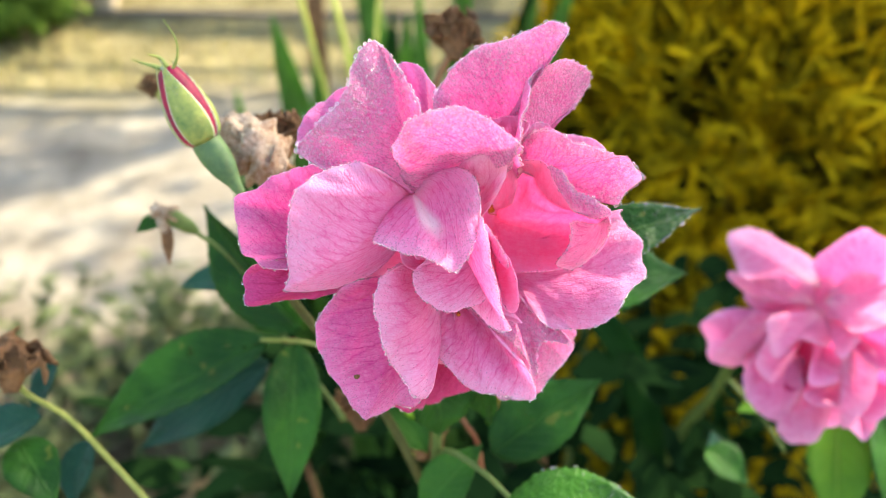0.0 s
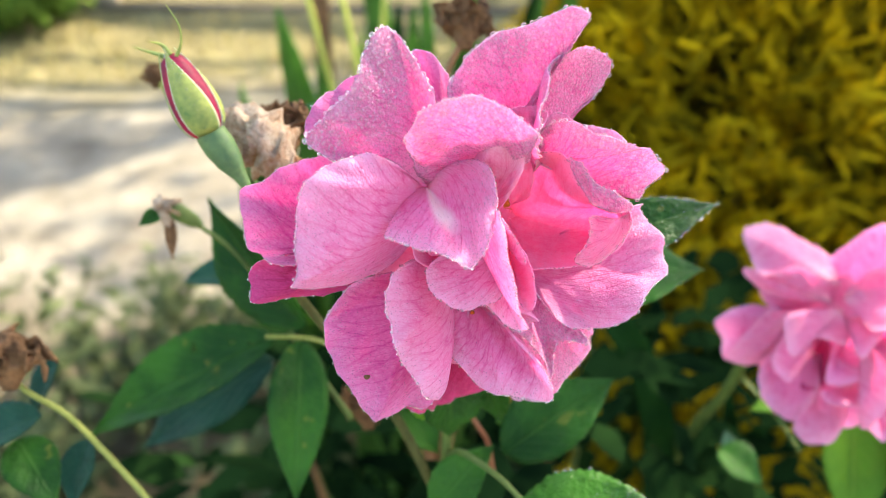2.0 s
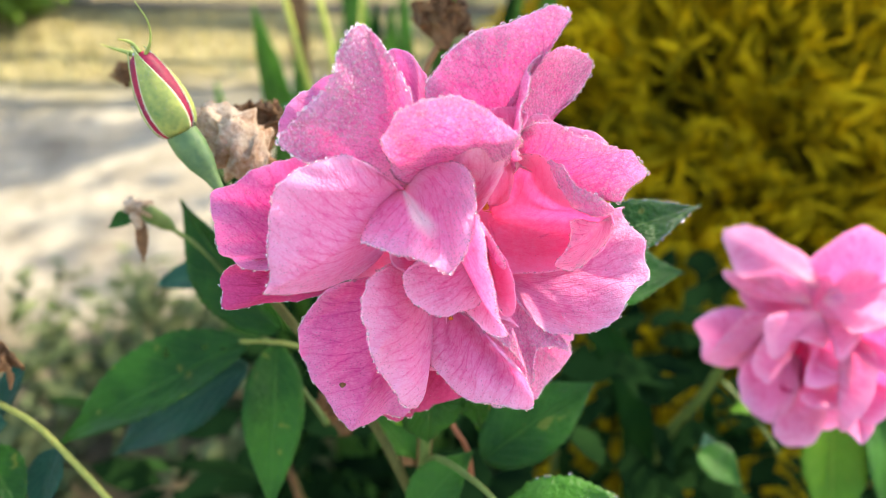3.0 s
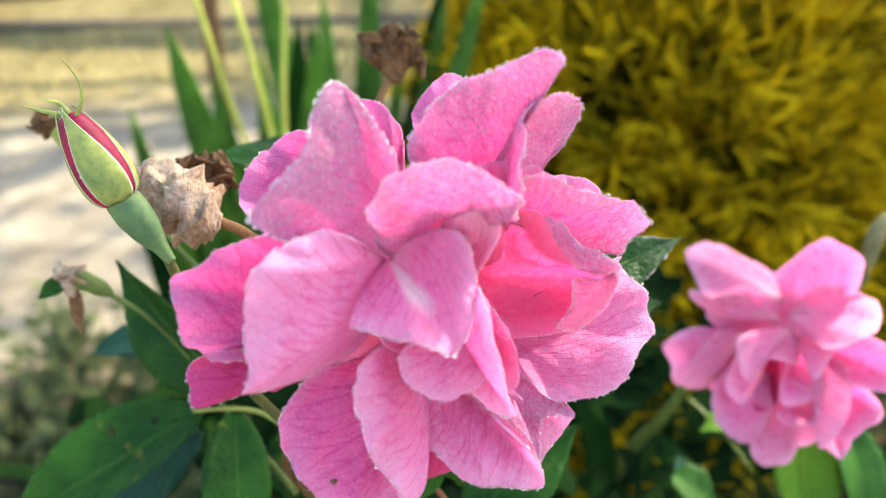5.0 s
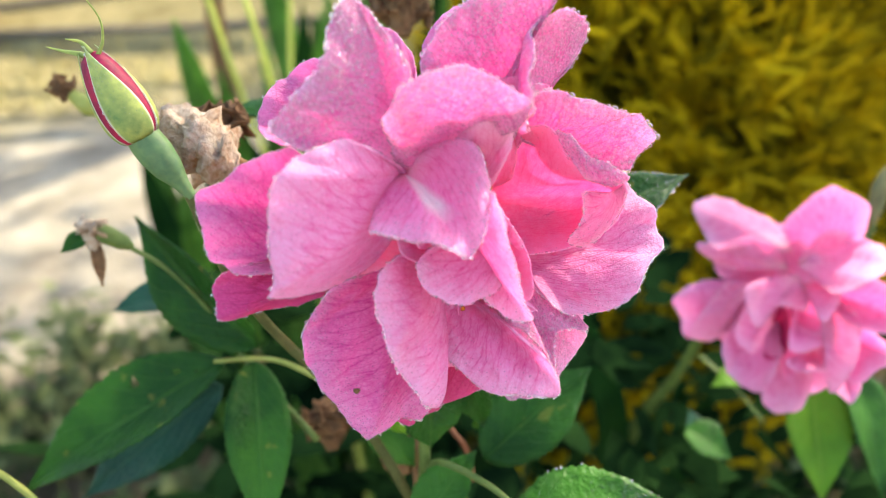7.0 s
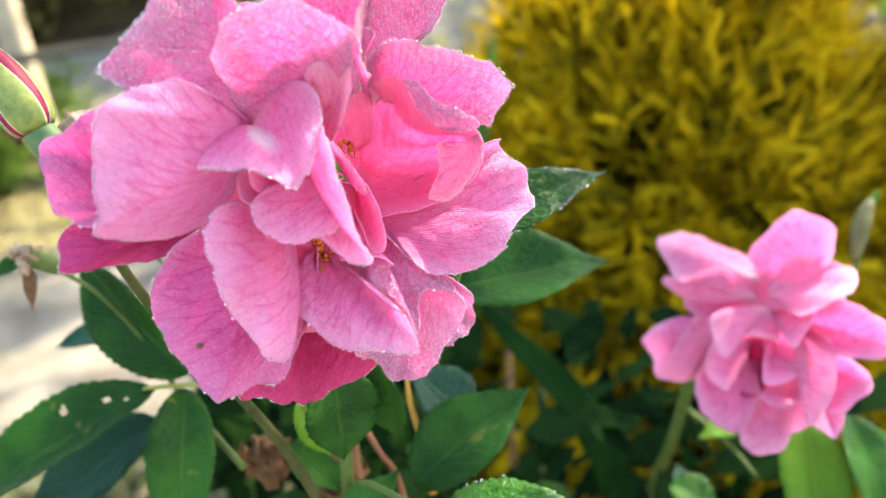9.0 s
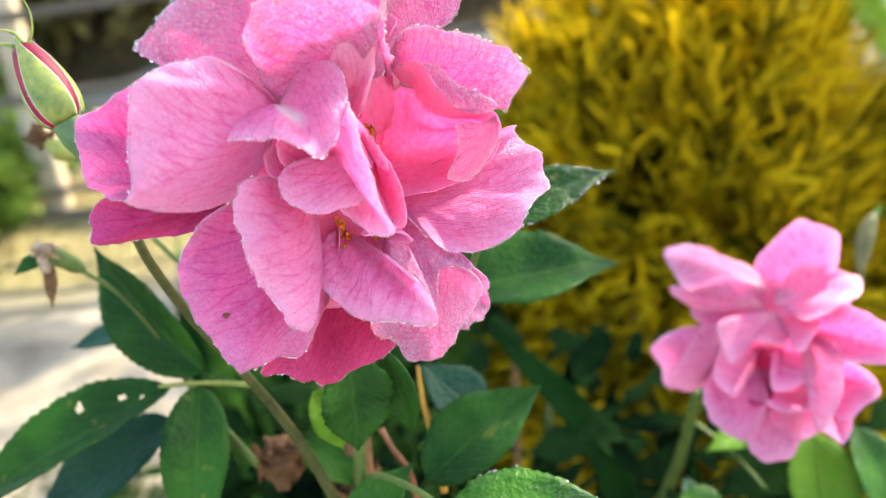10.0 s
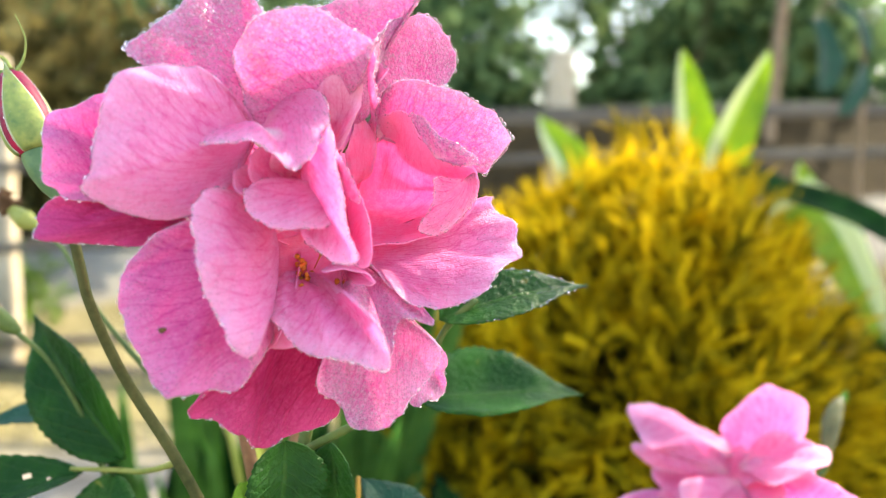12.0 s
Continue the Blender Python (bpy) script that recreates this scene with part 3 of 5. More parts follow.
        odds = (area * (0.02 + tall ** (1.3 if face > 0.8 else 3.0))).ravel()
        for k in rng.choice(len(odds), int(area.sum() * (15.0 if face > 0.8 else 5.0) * face), p=odds / odds.sum()):
            j, i = divmod(k, cols - 1)
            a, b = rng.random(2)
            q = p[j, i] * (1 - a) * (1 - b) + p[j + 1, i] * a * (1 - b) + p[j, i + 1] * (1 - a) * b + p[j + 1, i + 1] * a * b
            settle(q, n[j, i], (0.09 + (0.34 if face > 0.8 else 0.16) * rng.random() ** 1.6 * (0.35 + 0.65 * j / rows)) * bead, 0.88)
    verts, faces, start = [], [], 0
    for fine, low, high in ((1, 0.0, 0.17), (2, 0.17, 9.0)):
        bm = bmesh.new()
        bmesh.ops.create_icosphere(bm, subdivisions=fine, radius=1.0)
        ball = np.array([v.co[:] for v in bm.verts])
        tris = np.array([[v.index for v in f.verts] for f in bm.faces])
        bm.free()
        some = [s for s in spots if low <= s[2] < high]
        if not some:
            continue
        where, up, size = np.array([s[0] for s in some]), np.array([s[1] for s in some]), np.array([s[2] for s in some])
        flat = ball[None] - up[:, None, :] * (up @ ball.T)[:, :, None] * 0.5
        verts.append((where[:, None, :] + flat * size[:, None, None]).reshape(-1, 3))
        faces.append((tris[None] + (start + np.arange(len(some)) * len(ball))[:, None, None]).reshape(-1, 3))
        start += len(some) * len(ball)
    return tagged(put(name, mesh_of(name, np.concatenate(verts) * 0.001, np.concatenate(faces).tolist(), mat), parent, label, at), kind="stuff")


def scatter(name, parent, places, ways, faces_to, lengths, wides, mat, at, bend=0.15, label=""):
    """Many small pointed leaves in one mesh: each a bent blade of six corners."""
    n = len(places)
    side = np.cross(ways, faces_to)
    side /= np.maximum(np.linalg.norm(side, axis=1, keepdims=True), 1e-9)
    up = np.cross(side, ways)
    L, Wd = lengths[:, None], wides[:, None]
    ring = [places, places + ways * L * 0.35 + side * Wd * 0.5, places + ways * L * 0.75 + side * Wd * 0.36 - up * L * bend * 0.5,
            places + ways * L - up * L * bend, places + ways * L * 0.75 - side * Wd * 0.36 - up * L * bend * 0.5, places + ways * L * 0.35 - side * Wd * 0.5]
    verts = np.stack(ring, 1).reshape(-1, 3)
    k = (np.arange(n) * 6)[:, None]
    quads = np.concatenate([k + np.array([0, 1, 2, 5]), k + np.array([5, 2, 3, 4])])
    return put(name, mesh_of(name, verts, quads.tolist(), mat, smooth=True), parent, label, at)


def unit_rows(a):
    return a / np.maximum(np.linalg.norm(a, axis=1, keepdims=True), 1e-9)


# ---- ground, fence, trees ----
def ground_sheet():
    """One uneven sheet, fine near the beds and coarse to the horizon."""
    ticks = lambda far: np.unique(np.round(np.concatenate([np.linspace(-6, 7, 105), [-far, -40, -15, -9, 10, 16, 30, 60, far]]), 3))  # noqa: E731
    xs, ys = ticks(900), ticks(900)
    verts = []
    for y in ys:
        for x in xs:
            h = 0.03 * noise.noise(Vector((x * 0.9, y * 0.9, 0.3))) + 0.012 * noise.noise(Vector((x * 4, y * 4, 1.3)))
            near = max(0.0, 1 - max(abs(x), abs(y)) / 12)
            rise = max(0.0, min(1.0, (y - 2.75) / 0.6))
            bank = (0.30 + 0.10 * max(-6.0, min(6.0, x))) * rise + 0.20 * max(0.0, min(1.0, (y - 3.35) / 0.5)) + 0.55 * max(0.0, min(1.0, (y - 3.95) / 0.7))
            verts.append((x, y, h * near - 0.03 + bank))
    w = len(xs)
    faces = [(j * w + i, j * w + i + 1, (j + 1) * w + i + 1, (j + 1) * w + i) for j in range(len(ys) - 1) for i in range(w - 1)]
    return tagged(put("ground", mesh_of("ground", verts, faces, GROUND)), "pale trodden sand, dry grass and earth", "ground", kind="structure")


ground_sheet()


def rough_bar(size, seed, rough=0.06, cuts=10):
    """A weathered bar with worn corners; size in metres, along its longest side."""
    bm = bmesh.new()
    bmesh.ops.create_cube(bm, size=1.0)
    bmesh.ops.scale(bm, vec=size, verts=bm.verts)
    bmesh.ops.bevel(bm, geom=bm.edges[:], offset=min(size) * 0.22, segments=2, affect="EDGES", profile=0.6)
    axis = max(range(3), key=lambda a: size[a])
    for k in range(1, cuts):
        plane = Vector((0, 0, 0))
        plane[axis] = size[axis] * (k / cuts - 0.5)
        way = Vector((0, 0, 0))
        way[axis] = 1
        bmesh.ops.bisect_plane(bm, geom=bm.verts[:] + bm.edges[:] + bm.faces[:], plane_co=plane, plane_no=way)
    for v in bm.verts:
        d = noise.noise_vector(Vector(v.co) * (1.5 / min(size)) * 0.2 + Vector((seed, 0, 0)))
        d[axis] = 0
        v.co += d * min(size) * rough * 2
    return bm


fence = thing("fence", pose(0.7, 3.0, 0), "weathered fence of concrete posts and dark rails", "fence")
for n, x in enumerate((-3.2, -1.25, 0.70, 2.65, 4.6)):
    part("post", rough_bar((0.085, 0.09, 1.42), n), CONCRETE, fence, at=pose(x, 3.0, 0.52 + 0.07 * (x - 0.7), 0, -3, 4 * n), label="pale weathered concrete post")
for n, (z, thick) in enumerate(((0.25, 0.03), (0.58, 0.035), (0.85, 0.035), (1.0, 0.055))):
    part("rail", rough_bar((8.6, 0.035, thick), 5 + n, 0.2, 30), RAIL_WOOD, fence, at=pose(0.7, 2.93, z, 0, -4.0, -1))
part("rail", rough_bar((8.6, 0.03, 0.035), 11, 0.2, 30), RAIL_WOOD, fence, at=pose(0.3, 2.86, 0.035, 0, 0, -3))


def leaf_cloud(rng, centres, spreads, count):
    k = rng.integers(0, len(centres), count)
    off = unit_rows(rng.normal(size=(count, 3))) * (rng.random((count, 1)) ** 0.45)
    return centres[k] + off * spreads[k][:, None] * np.array([1, 1, 0.75]), unit_rows(off + rng.normal(0, 0.5, (count, 3)) + np.array([0, 0, -0.35]))


def tree(x, y, height, spread, seed, low=0.35, leaves=5000, leaf_len=0.10, girth=1.0):
    """A tapered trunk with limbs, and leaves in clumps with gaps."""
    rng = np.random.default_rng(seed)
    top = thing("tree", pose(x, y, 0), "leafy green tree with a brown trunk behind the fence", "tree", group="trees behind the fence")
    lean = rng.normal(0, 0.12, 2)
    trunk = [(x, y, -0.1), (x + lean[0] * 0.4, y + lean[1] * 0.4, height * 0.3), (x + lean[0], y + lean[1], height * 0.62), (x + lean[0] * 2, y + lean[1] * 2, height * 0.95)]
    tube("trunk", top, trunk, [0.11 * girth * height / 4, 0.075 * girth * height / 4, 0.05 * girth * height / 4, 0.015], BARK, at=Matrix.Identity(4), unit=1.0)
    centres = []
    for k in range(11):
        h = height * (low + (0.97 - low) * (k + rng.random()) / 11)
        a = rng.uniform(0, 2 * math.pi)
        r = spread * (1.05 - 0.6 * abs(h / height - 0.6)) * rng.uniform(0.5, 1.0)
        root = np.array([x + lean[0] * h / height, y + lean[1] * h / height, h * 0.86])
        end = np.array([x + r * math.cos(a), y + r * math.sin(a), h])
        tube("limb", top, [root, (root + end) / 2 + rng.normal(0, 0.06, 3), end], [0.035, 0.02, 0.008], BARK, at=Matrix.Identity(4), unit=1.0, sides=7)
        for f in (0.45, 0.75, 1.0, 1.15):
            centres.append(root + (end - root) * f + rng.normal(0, 0.16, 3))
    centres = np.array(centres)
    p, w = leaf_cloud(rng, centres, rng.uniform(0.18, 0.42, len(centres)) * spread / 1.2, leaves)
    size = rng.uniform(0.6, 1.25, leaves) * leaf_len
    tagged(scatter("crown", top, p, w, unit_rows(rng.normal(size=(leaves, 3)) + np.array([0, 0, 1.2])), size, size * 0.45, TREE_LEAF, Matrix.Identity(4)), kind="stuff")


for n, (x, y, h, s) in enumerate(((-3.8, 7.4, 4.4, 1.6), (-1.6, 8.4, 4.8, 1.8), (0.3, 7.7, 4.5, 1.7), (2.1, 8.0, 4.8, 1.7), (4.0, 7.4, 4.4, 1.7), (6.0, 8.0, 4.8, 1.8), (-6.0, 8.2, 4.8, 1.9))):
    tree(x, y, h, s, 20 + n, low=0.10, leaves=7000, leaf_len=0.12)


tree(2.13, 4.45, 4.4, 1.0, 33, low=0.55, leaves=550, girth=0.42)


def bush(x, y, wide, high, seed, leaves=2600, mat=None, label="low green bush beside the sandy path"):
    rng = np.random.default_rng(seed)
    top = thing("bush", pose(x, y, 0), label, "bush")
    centres = []
    for k in range(9 if high < 1 else 18):
        a, r = rng.uniform(0, 2 * math.pi), wide * rng.uniform(0.2, 0.8)
        end = np.array([x + r * math.cos(a), y + r * math.sin(a), high * rng.uniform(0.35, 0.9)])
        tube("branch", top, [(x + 0.03 * math.cos(a), y + 0.03 * math.sin(a), -0.04), (np.array([x, y, 0]) * 0.5 + end * 0.5), end], [0.012, 0.008, 0.004], BARK, at=Matrix.Identity(4), unit=1.0, sides=6)
        centres += [end, end * 0.6 + np.array([x, y, 0.1]) * 0.4]
    centres = np.array(centres)
    p, w = leaf_cloud(rng, centres, np.full(len(centres), wide * 0.42), leaves)
    p[:, 2] = np.maximum(p[:, 2], 0.01)
    size = rng.uniform(0.6, 1.3, leaves) * (0.06 if high < 1 else 0.13)
    tagged(scatter("crown", top, p, w, unit_rows(rng.normal(size=(leaves, 3)) + np.array([0, 0, 1.0])), size, size * 0.4, mat or BUSH_LEAF, Matrix.Identity(4)), kind="stuff")


bush(-1.45, 2.85, 0.35, 0.38, 46)
bush(-1.75, 3.4, 0.55, 0.55, 41)
bush(-2.7, 3.3, 0.6, 0.6, 43)
bush(0.35, 3.5, 0.4, 0.35, 44, mat=DRY_GRASS, label="dry yellowed bush behind the fence rails")
bush(-1.75, 4.5, 0.75, 1.7, 48, 5200, OLIVE_LEAF, "half-dry olive brown shrub behind the fence")
bush(-0.85, 4.7, 0.65, 1.45, 49, 4200, OLIVE_LEAF, "half-dry olive brown shrub behind the fence")
bush(1.6, 3.6, 0.6, 0.45, 45, mat=DRY_GRASS, label="dry yellowed bush behind the fence rails")


for n, (x, y, w, h) in enumerate(((-5.0, 6.2, 1.0, 2.4), (-3.5, 5.9, 1.0, 2.2), (-2.1, 6.2, 0.95, 2.4), (-0.7, 6.0, 0.9, 2.5), (0.5, 6.3, 1.0, 2.4), (2.1, 6.1, 1.0, 3.2), (3.1, 6.2, 1.0, 2.4), (4.5, 6.0, 1.0, 2.0), (6.0, 6.3, 1.0, 2.5))):
    bush(x, y, w, h, 60 + n, 8000, TREE_LEAF, "tall dense green shrub behind the fence")


def grass(name, x0, x1, y0, y1, count, high, mat, seed, label):
    rng = np.random.default_rng(seed)
    p = np.stack([rng.uniform(x0, x1, count), rng.uniform(y0, y1, count), np.full(count, -0.04)], 1)
    w = unit_rows(np.stack([rng.normal(0, 0.45, count), rng.normal(0, 0.45, count), np.ones(count)], 1))
    size = rng.uniform(0.5, 1.2, count) * high
    tagged(scatter(name, None, p, w, unit_rows(rng.normal(size=(count, 3)) + 0.01), size, size * 0.06 + 0.002, mat, Matrix.Identity(4), bend=0.3), label, "grass", kind="stuff")


grass("dry_grass", -4.5, 3.5, 2.3, 3.9, 6000, 0.09, DRY_GRASS, 51, "dry straw-coloured grass along the fence")



def weeds(count, seed):
    """Low green weeds over the near bed."""
    rng = np.random.default_rng(seed)
    c = np.stack([rng.uniform(-1.0, 0.8, 260), rng.uniform(0.35, 1.15, 260)], 1)
    k = rng.integers(0, 260, count)
    p = np.concatenate([c[k] + rng.normal(0, 0.035, (count, 2)), rng.uniform(-0.02, 0.11, (count, 1))], 1)
    w = unit_rows(rng.normal(size=(count, 3)) * np.array([1, 1, 0.4]) + np.array([0, 0, 0.35]))
    size = rng.uniform(0.02, 0.05, count)
    tagged(scatter("weeds", None, p, w, unit_rows(rng.normal(0, 0.4, (count, 3)) + np.array([0, 0, 1])), size, size * 0.4, WEED_LEAF, Matrix.Identity(4)), "low green weeds on the shaded soil of the bed", "weeds", kind="stuff")


weeds(10000, 91)

# ---- the rose bush in bloom ----
ROOT = (0.03, 0.24)
rose_bush = thing("rose_bush", pose(ROOT[0], ROOT[1], 0), "rose bush with a dewy pink rose, a bud and green leaves", "rose bush")


def to_flower(x, y, z):
    """A place in the world, in millimetres along the bloom's axes."""
    return tuple((FLOWER.inverted() @ Vector((x, y, z))) * 1000)


bloom = lathe("bloom", rose_bush, [(6, -6, -66), (7, 0, -57), (9, 4, -49), (10, 6, -41), (10.5, 6.5, -31)], [1.4, 2.2, 4.6, 5.2, 4.0, 2.5], HIP_GREEN, label="open double rose of dewy pink ruffled petals")
tube("cane", rose_bush, [(6, -6, -65), (2, -30, -74), (-2, -60, -88), (0, -120, -130), to_flower(0.02, 0.27, 0.35), to_flower(ROOT[0], ROOT[1], -0.04)], [1.4, 1.5, 1.6, 2.0, 3.0, 5.0], STEM_GREEN)

# throat
round_petal(bloom, base=(8.1, 5.0, -26.0), mid=(-6.4, 4.8, -20.0), tip=(-19.1, 2.4, -17.0), left=(-11.0, 16.5, -18.0), right=(-9.8, -6.9, -18.0), e=3, seed=61, mat=PETAL_HOT, dew=None)
round_petal(bloom, base=(8.1, 2.6, -26.0), mid=(0.7, -9.4, -21.0), tip=(-4.6, -23.5, -20.0), left=(-11.0, -10.4, -18.0), right=(10.0, -15.1, -18.0), e=3, seed=62, ruffle=0.4, mat=PETAL_HOT, dew=None)
round_petal(bloom, base=(1.9, 1.3, -18.0), mid=(-4.0, 0.1, -9.0), tip=(-7.7, -1.8, -4.0), left=(-5.3, 3.2, -6.0), right=(-2.4, -4.0, -6.0), e=2.5, seed=63, dew=None)
round_petal(bloom, base=(8.0, 13.4, -24.0), mid=(1.8, 17.2, -14.0), tip=(-2.6, 22.1, -8.0), left=(-6.1, 15.9, -12.0), right=(7.4, 22.4, -10.0), e=3, seed=64, mat=PETAL_HOT, dew=None)
round_petal(bloom, base=(3.0, 6.3, -14.0), mid=(-2.2, 1.8, -5.0), tip=(-5.8, 0.4, -1.0), left=(-2.9, 4.7, -3.0), right=(-3.0, -1.4, -5.0), e=2.6, ruffle=2.0, seed=66, dew=None)
round_petal(bloom, base=(4.5, 5.4, -16.0), mid=(1.0, 3.9, -8.0), tip=(-0.7, 4.2, -2.0), left=(-2.3, 1.8, -5.0), right=(3.5, 4.5, -6.0), e=2.6, ruffle=2.0, seed=67, dew=None)

# back ring
petal(bloom, (-8.0, 15.0, -24.0), [(-26.5, 18.0, -16.0), (-31.1, 22.8, -20.1), (-28.4, 28.1, -21.0), (-25.7, 32.0, -23.0), (-20.6, 34.2, -22.0), (-16.6, 33.1, -20.0), (-16.8, 28.2, -18.0)], belly=1.0, seed=2, mat=PETAL_ROSY, dew=(1.0, 0.25, 0.7))
petal(bloom, (-2.0, 16.0, -22.0), [(-12.3, 33.2, -20.0), (-9.4, 38.7, -21.0), (-6.4, 39.0, -20.0), (-4.0, 37.3, -20.0), (-1.4, 33.0, -22.0), (-1.7, 28.5, -20.0)], belly=0.5, seed=3, mat=PETAL_ROSY, dew=(1.0, 0.2, 0.7))
petal(bloom, (8.0, 20.0, -28.0), [(1.7, 33.7, -30.0), (2.2, 39.4, -32.0), (8.9, 46.3, -34.0), (12.7, 43.7, -34.0), (14.8, 37.7, -32.0)], belly=1.0, seed=4, mat=PETAL_ROSY, dew=(0.4, 0.05, 0.6))
petal(bloom, (18.0, 12.0, -22.0), [(22.4, 22.4, -18.0), (27.6, 23.6, -20.0), (31.8, 22.8, -20.0), (34.1, 20.6, -20.0), (33.3, 16.8, -18.0)], belly=0.5, seed=5, dew=(0.5, 0.05, 0.6))
petal(bloom, (16.0, 18.5, -16.0), [(13.5, 19.9, -10.0), (16.3, 23.3, -10.0), (19.7, 25.0, -11.0), (23.8, 22.9, -12.0), (25.7, 19.1, -12.0)], belly=0.6, seed=71, dew=(0.4, 0.05, 0.6))
petal(bloom, (9.0, 14.0, -12.0), [(7.0, 23.6, -7.0), (11.0, 25.6, -6.0), (14.2, 25.7, -6.0), (16.6, 24.4, -5.0), (15.1, 21.4, -4.0)], belly=0.6, seed=72, dew=(0.6, 0.1, 0.7))
petal(bloom, (16.0, -9.0, -28.0), [(24.0, -28.1, -38.0), (27.6, -26.6, -40.0), (30.9, -23.9, -44.0), (30.9, -21.5, -40.0), (29.1, -17.2, -36.0)], belly=0.8, seed=6, mat=PETAL_DEWY, dew=(1.4, 0.9, 0.75))
petal(bloom, (0.0, -7.0, -26.0), [(-12.2, -31.3, -24.0), (-14.3, -33.9, -26.0), (-10.0, -34.6, -29.0), (-5.9, -36.3, -33.0), (-4.0, -36.2, -40.9), (2.5, -33.9, -39.0), (10.2, -30.6, -38.0), (9.8, -25.1, -34.0)], belly=1.0, seed=7, mat=PETAL_SHADED, dew=(0.7, 0.06, 0.7), label="shaded deep pink petal")
petal(bloom, (12.0, -8.0, -28.0), [(6.3, -26.5, -30.0), (10.3, -30.0, -32.0), (13.0, -33.6, -33.0), (16.7, -34.4, -34.0), (21.5, -32.1, -32.0), (23.9, -28.0, -30.0), (27.5, -24.1, -29.0), (27.1, -19.1, -27.0)], belly=1.5, seed=8, mat=PETAL_DEWY, dew=(1.6, 1.5, 0.8))

# outer ring
petal(bloom, (-12.0, 4.0, -16.0), [(-22.3, 14.5, -3.0), (-25.3, 16.0, -2.0), (-32.6, 13.5, -4.0), (-37.2, 11.1, -5.0), (-40.2, 9.4, -6.1), (-40.0, 4.5, -7.0), (-38.9, -0.9, -7.9), (-36.8, -2.2, -8.2), (-34.9, -3.7, -8.3), (-30.2, -4.3, -8.0), (-24.8, -3.2, -9.0)], belly=1.5, seed=9, mat=PETAL_ROSY, dew=(1.4, 0.3, 0.75))
petal(bloom, (-12.0, 2.0, -13.0), [(-28.0, -1.5, -8.4), (-34.2, -2.5, -8.7), (-36.7, -3.2, -9.0), (-39.4, -5.3, -10.4), (-38.9, -8.2, -10.0), (-37.5, -11.4, -9.0), (-29.7, -10.2, -11.5), (-21.0, -8.4, -14.0)], belly=0.8, seed=10, mat=PETAL_SHADED, dew=(0.8, 0.04, 0.7), label="folded petal edge in shaded deep pink with a torn notch")
petal(bloom, (-6.0, -4.0, -14.0), [(-14.9, -5.7, -10.0), (-20.6, -8.0, -10.5), (-24.2, -12.9, -12.5), (-25.9, -16.6, -14.0), (-24.1, -23.3, -14.0), (-21.1, -28.8, -15.0), (-16.4, -34.7, -14.4), (-13.7, -34.1, -15.0), (-9.8, -32.4, -17.0), (-5.1, -31.7, -18.0), (-1.4, -24.6, -19.0), (-1.1, -18.8, -20.0)], belly=1.8, seed=11, mat=PETAL_ROSY, dew=(1.2, 0.45, 0.8))
petal(bloom, (2.0, -4.0, -23.0), [(-7.9, -4.5, -14.0), (-9.8, -13.8, -17.0), (-4.6, -23.4, -19.0), (-1.1, -24.0, -19.0), (1.3, -18.6, -18.0), (2.4, -11.5, -17.0)], belly=-1.0, seed=12, mat=PETAL_HOT, dew=None)
petal(bloom, (12.0, -2.0, -25.0), [(35.8, 7.8, -21.0), (37.5, 7.0, -21.8), (40.7, 3.2, -20.0), (42.5, -4.0, -19.4), (42.2, -6.0, -19.0), (38.6, -9.1, -17.5), (35.1, -13.5, -16.0), (30.1, -16.1, -16.0), (26.3, -16.5, -17.0), (21.1, -15.6, -17.5), (15.3, -9.2, -18.0)], belly=1.5, seed=13, dew=(1.5, 0.12, 0.85))
petal(bloom, (11.0, -4.0, -24.0), [(9.0, -13.8, -22.0), (11.0, -16.5, -15.0), (13.8, -18.4, -14.5), (17.6, -23.4, -14.5), (18.7, -26.2, -16.0), (20.7, -19.1, -17.0), (25.9, -20.1, -18.0), (24.3, -16.9, -18.0)], belly=1.2, seed=14, mat=PETAL_DEWY, dew=(1.2, 1.0, 0.7))
petal(bloom, (2.0, -9.0, -22.0), [(1.3, -13.8, -17.0), (-2.3, -15.7, -14.5), (-2.2, -18.9, -13.1), (0.1, -22.4, -12.0), (3.5, -26.3, -11.8), (6.8, -27.9, -11.0), (10.7, -29.1, -10.1), (18.2, -29.2, -11.8), (16.6, -23.8, -10.0), (15.1, -22.4, -10.1), (10.8, -17.8, -11.0), (9.0, -15.6, -16.1), (6.0, -14.6, -19.0)], belly=2.6, seed=15, dew=(1.5, 0.22, 0.8))
petal(bloom, (13.0, 17.0, -15.0), [(13.6, 16.8, -11.3), (16.6, 22.1, -8.0), (21.7, 21.9, -5.0), (27.3, 19.1, -3.0), (33.0, 17.3, -5.5), (35.7, 17.2, -7.0), (39.4, 14.5, -9.6), (39.0, 13.3, -11.0), (37.0, 11.3, -13.0), (34.9, 8.7, -14.0), (33.5, 9.5, -14.0)], belly=1.0, seed=16, mat=PETAL_DEWY, dew=(1.6, 1.1, 1.25))
petal(bloom, (8.0, 18.0, -14.0), [(-1.5, 26.7, -6.0), (1.7, 34.3, -4.0), (7.1, 38.3, -4.0), (13.0, 39.9, -4.0), (18.7, 41.8, -2.0), (21.9, 42.1, -1.0), (23.0, 40.1, 1.1), (21.3, 37.2, -2.0), (17.9, 34.1, -5.0), (16.2, 27.8, -9.0), (14.8, 24.4, -12.0)], belly=1.0, seed=17, mat=PETAL_DEWY, dew=(1.9, 0.9, 1.2))
